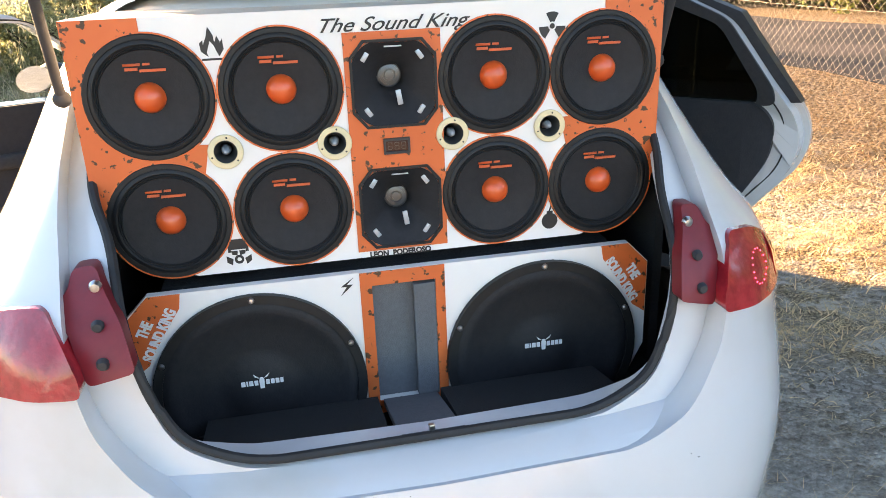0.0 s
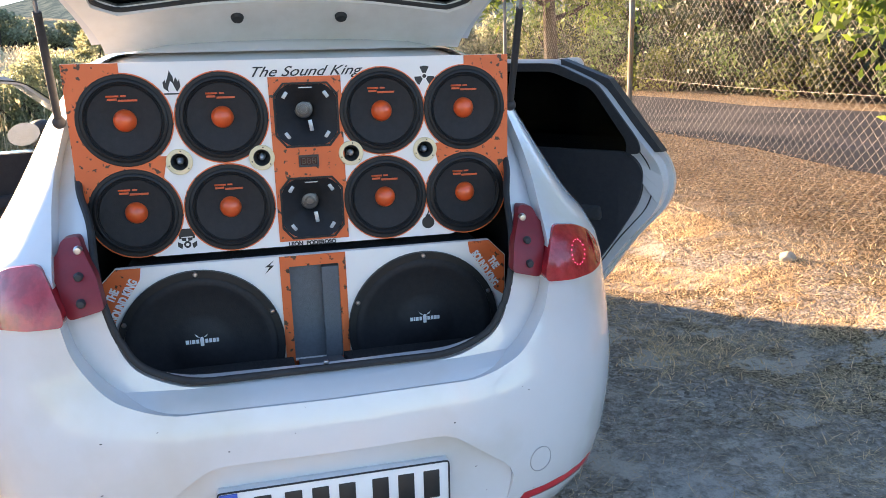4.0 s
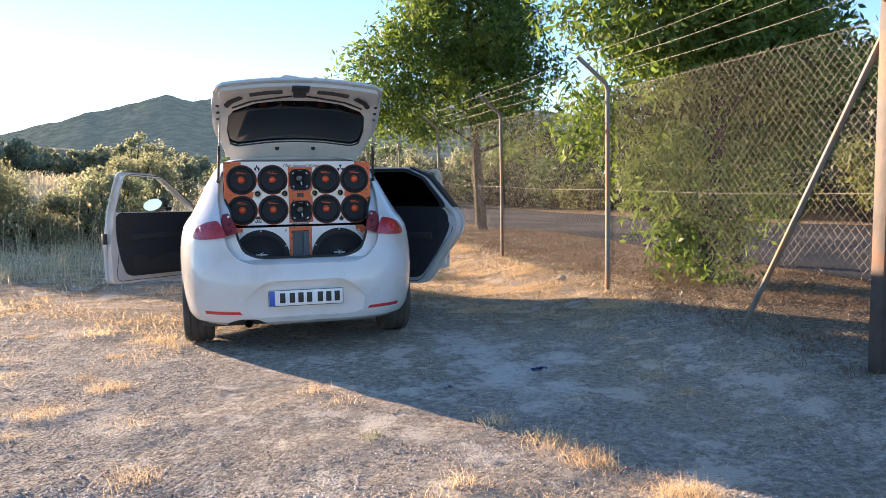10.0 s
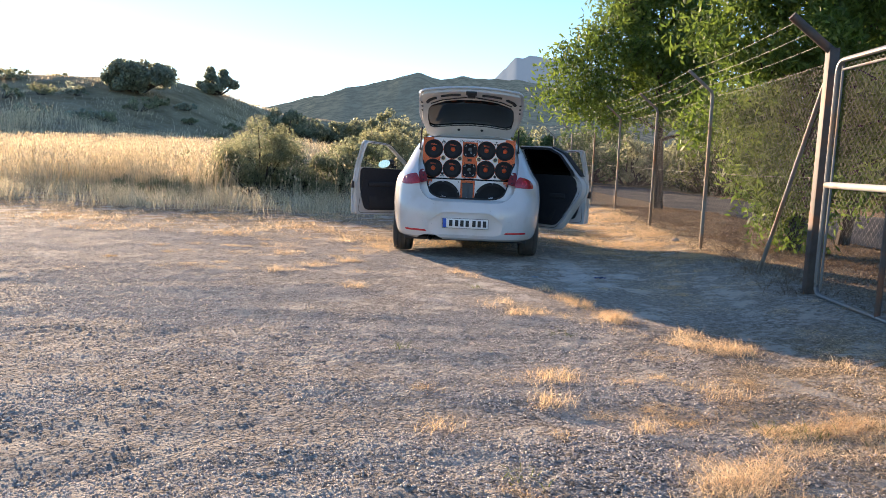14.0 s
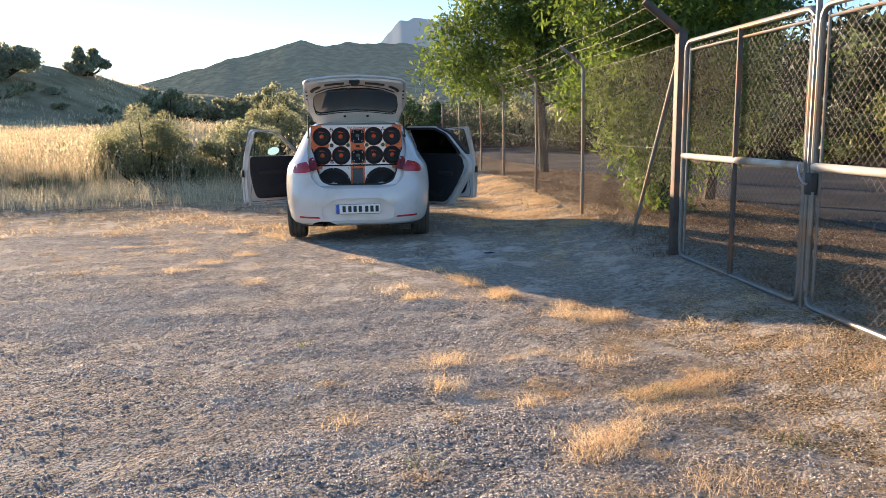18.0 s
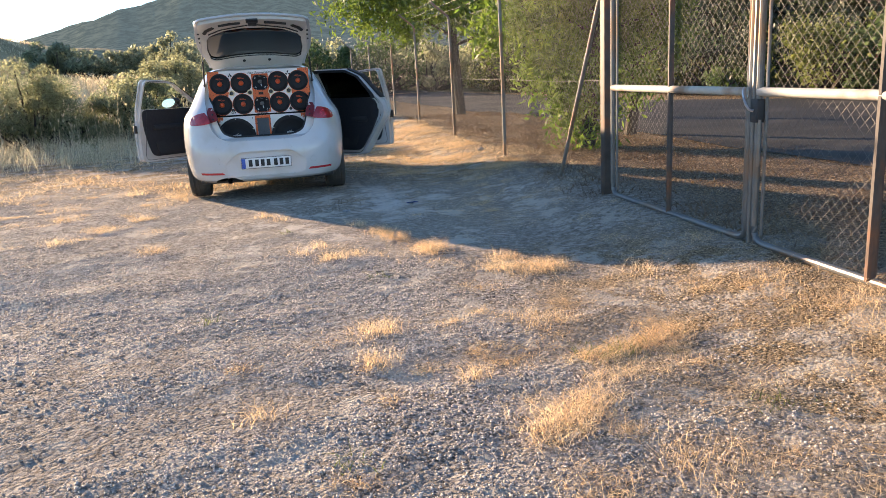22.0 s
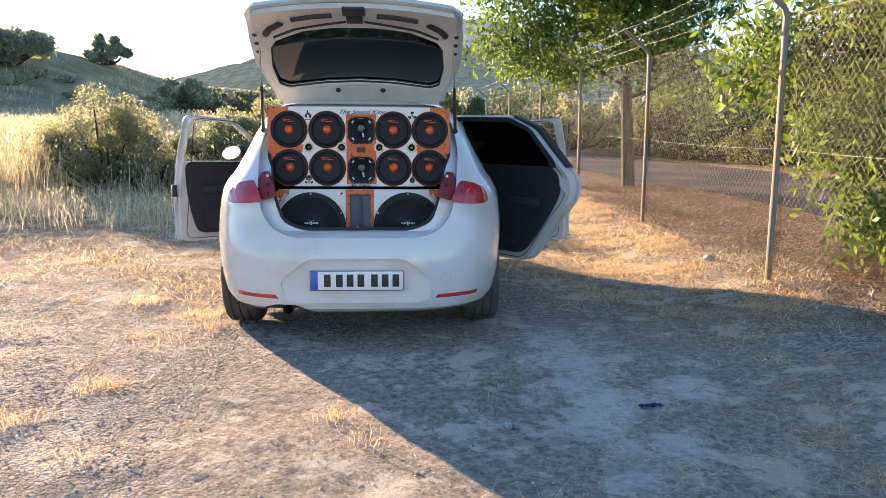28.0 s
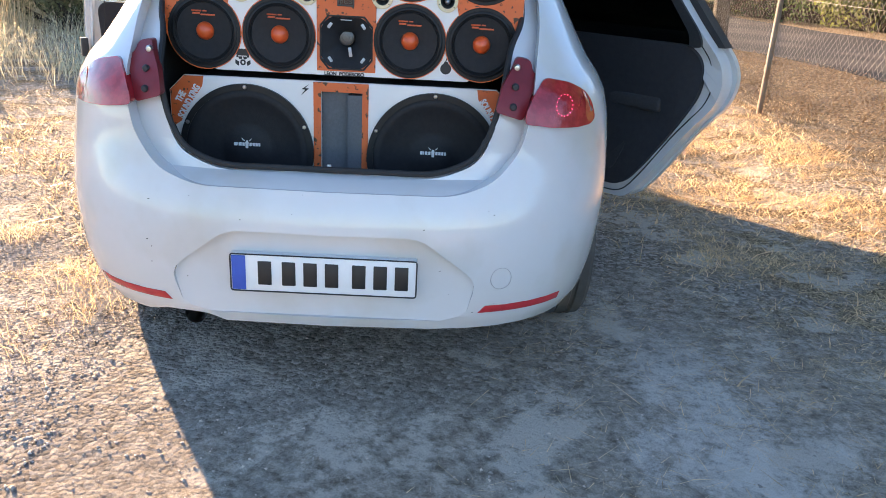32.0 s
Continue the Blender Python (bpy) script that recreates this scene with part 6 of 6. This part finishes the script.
# orange ends: the strip between the outer woofers and the edge, reaching in between them
for s in (-1, 1):
    cx = COLS[0] if s < 0 else COLS[3]
    edge = [(s * (BX - .0005), BZ1 - .0005), (s * (BX - .0005), BZ0 + .13), (s * (BX - .022), BZ0 + .07), (s * (BX - .075), BZ0 + .028)]
    low = [(cx + s * (R8 + .001) * math.cos(radians(a)), ROWZ[1] + (R8 + .001) * math.sin(radians(a))) for a in range(-62, 75, 8)]
    tongue = [(cx - s * .045, ROWZ[1] + R8 * .91), (cx - s * .074, ROWZ[1] + R8 * .76), (cx - s * .086, 1.166), (cx - s * .066, ROWZ[0] - R8 * .80), (cx - s * .040, ROWZ[0] - R8 * .94)]
    up = [(cx + s * (R8 + .001) * math.cos(radians(a)), ROWZ[0] + (R8 + .001) * math.sin(radians(a))) for a in range(-75, 76, 8)]
    top = [(cx + s * .0, ROWZ[0] + R8 + .003), (cx + s * .0, BZ1 - .0005)]
    decal("orange_end", edge + low + tongue + up + top, label="distressed orange vinyl end")
decal("orange_column", [(-.077, .931), (.101, .931), (.101, 1.346), (-.077, 1.346)], [octagon(HX, z, .074) for z in HZ], label="distressed orange vinyl column", out=.003)


def speaker(x, z):
    sp = thing("woofer", "black eight inch woofer with an orange dust cap", "loudspeaker", group="woofers in the box")
    b = bmesh.new()
    lathe(b, [(R8, -.004), (R8, .003), (R8 - .002, .0048), (R8 - .009, .005), (R8 - .010, .0035)], 44)
    part("frame", b, surround_mat, sp)
    b = bmesh.new()
    lathe(b, [(R8 - .0095, .0035), (R8 - .013, .0065), (R8 - .017, .0072), (R8 - .020, .004), (R8 - .0215, .0055), (R8 - .0235, .003), (R8 - .025, .0045), (R8 - .027, .002)], 44)
    part("surround", b, surround_mat, sp)
    b = bmesh.new()
    lathe(b, [(R8 - .0265, .002), (.055, -.003), (.035, -.007), (.024, -.008)], 44)
    part("cone", b, cone_mat, sp)
    b = bmesh.new()
    lathe(b, [(0, .017), (.010, .0155), (.018, .011), (.024, .003), (.0262, -.004), (.027, -.0085)], 28)
    part("dust_cap", b, orange_cap, sp)
    b = bmesh.new()
    lathe(b, [(R8 + .0028, -.0005), (R8 + .0028, .0028), (R8 - .001, .0028), (R8 - .001, -.0005)], 44)
    part("orange_rim_line", b, vinyl_orange, sp)
    # maker's mark as plain orange strokes
    lg = bmesh.new()
    for x0, z0, x1, z1 in ((-.036, .0555, -.008, .0600), (-.033, .0480, -.012, .0530), (-.004, .0560, .008, .0600), (-.009, .0450, .034, .0495)):
        vs = box(lg, x0, -.0024, z0, x1, .0075, z1)
    for v in lg.verts:
        v.co.x += .12 * (v.co.z - .05)
        if v.co.y < 0:
            v.co.y = .0 if math.hypot(v.co.x, v.co.z) < .068 else -.0035
    part("maker_mark", lg, orange_ink, sp)
    return sp


first = speaker(0, 0)
first.matrix_world = Matrix.Translation((speakers[0][0], BY, speakers[0][1]))
for x, z in speakers[1:]:
    copy_thing(first, Matrix.Translation((x, BY, z)))


# two square horn drivers and the voltmeter in the middle column
def horn(z):
    h = thing("horn_driver", "black square horn driver with pale metal brackets", "loudspeaker", group="horn drivers")
    b = bmesh.new()
    oct8 = [(-.080, .05), (-.055, .080), (.055, .080), (.080, .05), (.080, -.05), (.055, -.080), (-.055, -.080), (-.080, -.05)]
    slab(b, oct8, [[(a * .94, c * .94) for a, c in oct8]], depth=.006, place=Matrix.Translation((0, -.0065, 0)))
    part("flange", b, surround_mat, h, smooth=False)
    # square bell narrowing to a round throat
    b = bmesh.new()
    prev = None
    for k in range(8):
        t = k / 7
        ring = []
        for q in range(32):
            a = q * math.tau / 32 + math.pi / 32
            c, s2 = math.cos(a), math.sin(a)
            sq = .0755 / max(abs(c), abs(s2), (abs(c) + abs(s2)) / 1.64)
            r = (sq * (1 - t) ** 1.6 + .018 * (1 - (1 - t) ** 1.6))
            ring.append(b.verts.new((r * c, -.004 + .06 * t, r * s2 + .006 * t)))
        if prev:
            for q in range(32):
                b.faces.new((prev[q], prev[(q + 1) % 32], ring[(q + 1) % 32], ring[q]))
        prev = ring
    b.faces.new(prev)
    bmesh.ops.recalc_face_normals(b, faces=b.faces[:])
    part("bell", b, cone_mat, h)
    b = bmesh.new()
    lathe(b, [(0, -.034), (.008, -.035), (.0085, -.038), (.012, -.038), (.0125, -.035), (.018, -.036), (.0185, -.039), (.022, -.040), (.0235, -.036), (.0235, -.06)], 24, Matrix.Translation((-.004, 0, .012)))
    part("throat_grille", b, tweeter_grey, h, "grey round throat grille")
    for sx, sz in ((-1, 1), (1, 1), (-1, -1), (1, -1)):
        b = bmesh.new()
        box(b, -.0045, -.001, -.010, .0045, .003, .008, .001)
        for v in b.verts:
            v.co = Matrix.Translation((sx * .050, .003, sz * .050)) @ Matrix.Rotation(-sx * sz * .6, 4, 'Y') @ v.co
        part("bracket", b, pale_metal, h)
    b = bmesh.new()
    box(b, -.005, .010, -.042, .005, .014, -.014, .001)
    for v in b.verts:
        v.co = Matrix.Translation((.006, .0, 0)) @ Matrix.Rotation(-.15, 4, 'Y') @ v.co
    part("terminal_strip", b, pale_metal, h)
    b = bmesh.new()
    box(b, -.016, -.0095, .066, .016, -.008, .0685)
    part("maker_mark", b, pale_metal, h)
    h.matrix_world = Matrix.Translation((HX, BY, z))
    return h


horn(HZ[0])
horn(HZ[1])
vm = thing("voltmeter", "small black voltmeter with a red digital display", "meter")
vm.matrix_world = Matrix.Translation((.010, BY - .003, 1.137))
part("housing", slab(bmesh.new(), [(-.025, -.015), (.025, -.015), (.025, .015), (-.025, .015)], [[(-.021, -.010), (.021, -.010), (.021, .010), (-.021, .010)]], depth=.006, place=Matrix.Translation((0, -.005, 0))), black_trim, vm, smooth=False)
part("display", box(bmesh.new(), -.0215, -.002, -.0105, .0215, .0005, .0105), material("dark_red_display", (.035, .006, .006), (.03, .005, .005), rough=.2), vm)
for k in range(3):
    b = bmesh.new()
    for x0, z0, x1, z1 in ((-.0035, .006, .0035, .0068), (-.0035, -.0004, .0035, .0004), (-.0035, -.0068, .0035, -.006), (-.0042, .0008, -.0035, .006), (.0035, .0008, .0042, .006), (-.0042, -.006, -.0035, -.0008), (.0035, -.006, .0042, -.0008)):
        box(b, k * .013 - .013 + x0, -.0026, z0, k * .013 - .013 + x1, -.0018, z1)
    part("digit", b, tweeter_grey, vm)


# four bullet tweeters
def tweeter():
    t = thing("tweeter", "round bullet tweeter with a cream ring", "loudspeaker", group="bullet tweeters")
    b = bmesh.new()
    lathe(b, [(.0315, -.001), (.0315, .003), (.030, .0045), (.0215, .0045), (.0205, .003)], 36)
    part("ring", b, cream, t, "cream ring")
    b = bmesh.new()
    lathe(b, [(.0207, .003), (.018, -.008), (.013, -.022), (.010, -.03)], 32)
    part("throat", b, tweeter_grey, t)
    b = bmesh.new()
    lathe(b, [(0, .006), (.004, .002), (.008, -.010), (.009, -.022), (.006, -.03)], 24)
    part("bullet", b, pale_metal, t)
    for a in (80, 200, 320):
        b = bmesh.new()
        lathe(b, [(0, .0055), (.0016, .0053), (.002, .004)], 10, Matrix.Translation((.026 * math.cos(radians(a)), 0, .026 * math.sin(radians(a)))))
        part("screw", b, black_trim, t)
    return t


tw = tweeter()
tw.matrix_world = Matrix.Translation((TWX[0], BY - .002, 1.151))
for x in TWX[1:]:
    copy_thing(tw, Matrix.Translation((x, BY - .002, 1.151)))

flat = pose(0, 0, 0, 90, 0, 0)
words("script_lettering", "The Sound King", .034, Matrix.Translation((.012, BY - .0012, 1.358)) @ flat, ink, wall, label="black script lettering", shear=.5, width=.272, bold=.0002)
words("model_lettering", "LEON  PODEROSO", .0155, Matrix.Translation((.006, BY - .0012, .9225)) @ flat, ink, wall, label="small black capital lettering", width=.122, bold=.0007)


def icon(name, loops, x, z, y=BY, parent=wall, scale=1.0, mat=ink):
    bm = bmesh.new()
    for lp in loops:
        slab(bm, [(x + a * scale, z + b * scale) for a, b in lp], depth=.0015, place=Matrix.Translation((0, y - .0012, 0)))
    return part(name, bm, mat, parent, smooth=False)


def sector(r0, r1, a0, a1, n=6):
    return [(r1 * math.cos(radians(a0 + (a1 - a0) * k / n)), r1 * math.sin(radians(a0 + (a1 - a0) * k / n))) for k in range(n + 1)] + \
           [(r0 * math.cos(radians(a1 - (a1 - a0) * k / n)), r0 * math.sin(radians(a1 - (a1 - a0) * k / n))) for k in range(n + 1)]


icon("flame_print", [[(-.006, -.016), (-.016, -.008), (-.017, .003), (-.012, .008), (-.012, .001), (-.007, .012), (-.003, .026), (.003, .014), (.004, .004), (.008, .013), (.012, .004), (.015, .009), (.016, -.006), (.009, -.016), (.006, -.010), (.003, -.001), (-.002, .006), (-.006, -.004), (-.008, -.010)],
                     [(-.016, -.021), (.016, -.021), (.016, -.018), (-.016, -.018)]], -.300, 1.337, scale=1.2)
icon("trefoil_print", [sector(.008, .026, 62, 118), sector(.008, .026, 182, 238), sector(.008, .026, 302, 358), sector(.0001, .005, 0, 359, 16)], .316, 1.338)
icon("bomb_print", [ring_hole(0, -.006, .0135, 20), [(-.005, .006), (.005, .006), (.005, .011), (-.005, .011)], [(.0, .010), (.003, .018), (.010, .019), (.010, .021), (.001, .020), (-.002, .011)],
                    [(.013, .020), (.022, .024), (.014, .022)], [(.012, .022), (.014, .031), (.0135, .022)], [(.013, .018), (.020, .012), (.014, .0175)]], .316, .962, scale=1.25)
gm = [[(-.014, .002), (-.014, .012), (-.008, .021), (.008, .021), (.014, .012), (.014, .002), (.010, .002), (.010, .006), (-.010, .006), (-.010, .002)],
      [(-.009, -.001), (-.002, -.003), (-.001, .004), (-.010, .004)], [(.009, -.001), (.002, -.003), (.001, .004), (.010, .004)], sector(.003, .0065, 0, 359, 16),
      [(-.017, -.003), (-.008, -.008), (-.010, -.017), (-.017, -.012)], [(.017, -.003), (.008, -.008), (.010, -.017), (.017, -.012)]]
icon("gas_mask_print", [[(a, b - (.009 if k == 3 else 0)) for a, b in lp] for k, lp in enumerate(gm)], -.303, .955, scale=1.35)

# lower box with two large subwoofers
sub = thing("subwoofer_box", "white and orange subwoofer box with a central port", "loudspeaker")
SY, SZ0, SZ1, SX = .368, .585, .902, .52
sface = [(-SX + .04, SZ0), (SX - .04, SZ0), (SX, SZ0 + .08), (SX, SZ1 - .045), (SX - .045, SZ1), (-SX + .045, SZ1), (-SX, SZ1 - .045), (-SX, SZ0 + .08)]
PORT = [(-.060, SZ0 + .03), (.066, SZ0 + .03), (.066, .873), (-.060, .873)]


SUBX, RS = .289, .206


def arch(cx, r, n=40, lo=SZ0 + .002):
    cz = .679
    a0 = math.asin(max(-1.0, (lo - cz) / r))
    return [(cx + r * math.cos(a0 + (math.pi - 2 * a0) * k / n), cz + r * math.sin(a0 + (math.pi - 2 * a0) * k / n)) for k in range(n + 1)]


part("front_panel", slab(bmesh.new(), sface, [PORT] + [arch(s * SUBX, RS - .03, 40, SZ0 + .012) for s in (-1, 1)], depth=.018, place=Matrix.Translation((0, SY, 0))), vinyl_white, sub, "white vinyl front panel", smooth=False)
part("carcass", box(bmesh.new(), -SX + .06, SY + .06, SZ0 + .001, SX - .06, SY + .5, SZ1 - .01, .01), carpet, sub)
b = bmesh.new()
slab(b, [(-.083, SZ0 + .001), (.085, SZ0 + .001), (.085, SZ1 - .001), (-.083, SZ1 - .001)], [[(a, max(c, SZ0 + .006)) for a, c in PORT]], depth=.0028, place=Matrix.Translation((0, SY - .0025, 0)))
part("orange_surround", b, vinyl_orange, sub, "distressed orange vinyl round the port", smooth=False)
b = bmesh.new()
box(b, -.060, SY + .02, SZ0 + .004, .024, SY + .055, .873)
part("port_back", b, port_grey, sub)
b = bmesh.new()
slab(b, [(.022, SY - .002), (.0655, SY - .0), (.0655, SY + .058), (.022, SY + .03)], depth=.25, place=Matrix.Translation((0, 0, SZ0 + .03)), axis="z")
part("port_flap", b, port_grey, sub, "grey lining of the port")
b = bmesh.new()
slab(b, [(SY - .003, SZ0 + .034), (.122, .688), (.110, .700), (.104, .694), (.118, .676), (SY - .003, SZ0 + .020)], depth=.112, place=Matrix.Translation((-.053, 0, 0)), axis="x")
part("port_tongue", b, port_grey, sub, "grey tongue from the port to the sill", smooth=False)
b = bmesh.new()
box(b, -.005, .106, .686, .006, .116, .712, .002)
part("latch_striker", b, steel, car, "bright boot latch striker", )
for s in (-1, 1):
    oc = [(s * (SX - .002), SZ1 - .046), (s * (SX - .046), SZ1 - .001), (s * (SX - .105), SZ1 - .001), (s * (SX - .100), SZ1 - .03), (s * (SX - .065), SZ1 - .08), (s * (SX - .03), SZ1 - .14), (s * (SX - .002), SZ1 - .16)]
    decal("orange_corner", oc, out=.0022, parent=sub, y=SY, label="distressed orange corner")
    words("corner_lettering", "THE\nSOUND KING", .028, Matrix.Translation((s * (SX - .046), SY - .0034, SZ1 - .072)) @ flat @ pose(0, 0, 0, 0, 0, -58 if s > 0 else 60), print_white, sub, label="slanted white block lettering", width=.115, bold=.0012)
    su = thing("subwoofer", "large black subwoofer with a white maker's mark", "loudspeaker", group="subwoofers")
    su.matrix_world = Matrix.Translation((s * SUBX, SY, 0))
    b = bmesh.new()
    slab(b, arch(0, RS), [arch(0, RS - .018, 40, SZ0 + .012)], depth=.014, place=Matrix.Translation((0, -.013, 0)))
    part("frame", b, surround_mat, su, smooth=False)
    b = bmesh.new()
    rings = []
    for r, h in ((RS - .017, .008), (RS - .026, .012), (RS - .040, .012), (RS - .050, .006), (.12, .002), (.09, -.002), (.075, -.003), (.06, .004), (.03, .009), (.012, .010)):
        rings.append([b.verts.new((x, -h, z)) for x, z in arch(0, r, 40, min(SZ0 + .006, .679 + r * .8))])
    for A, B in zip(rings, rings[1:]):
        for k in range(len(A) - 1):
            b.faces.new((A[k], A[k + 1], B[k + 1], B[k]))
    b.faces.new(rings[-1])
    bmesh.ops.recalc_face_normals(b, faces=b.faces[:])
    part("cone", b, cone_mat, su)
    for a in (25, 90, 155):
        q = bmesh.new()
        lathe(q, [(0, .006), (.004, .0055), (.006, .003), (.0065, 0)], 12, Matrix.Translation((-(RS - .009) * math.cos(radians(a)), -.012, .679 + (RS - .009) * math.sin(radians(a)))))
        part("screw", q, steel, su)
    # maker's mark: a winged emblem over a broken white bar
    mk = bmesh.new()
    zc = .700
    for k, (x0, x1) in enumerate(((-.040, -.032), (-.030, -.027), (-.025, -.017), (-.0145, -.0075), (.0075, .0145), (.017, .024), (.026, .033), (.035, .041))):
        box(mk, x0, -.011, zc - .005, x1, -.0095, zc + .005)
    part("mark_lettering", mk, print_white, su)
    mk = bmesh.new()
    for lp in ([(-.004, -.012), (.004, -.012), (.005, .006), (.002, .012), (-.002, .012), (-.005, .006)], [(-.004, .010), (-.016, .020), (-.012, .013)], [(.004, .010), (.016, .020), (.012, .013)]):
        slab(mk, [(a, zc + c) for a, c in lp], depth=.0015, place=Matrix.Translation((0, -.0125, 0)))
    part("mark_emblem", mk, print_white, su, smooth=False)
icon("bolt_print", [[(.016, .022), (-.010, .004), (.002, .003), (-.012, -.016), (.014, .007), (.002, .008)]], -.110, .873, SY, sub, .95)
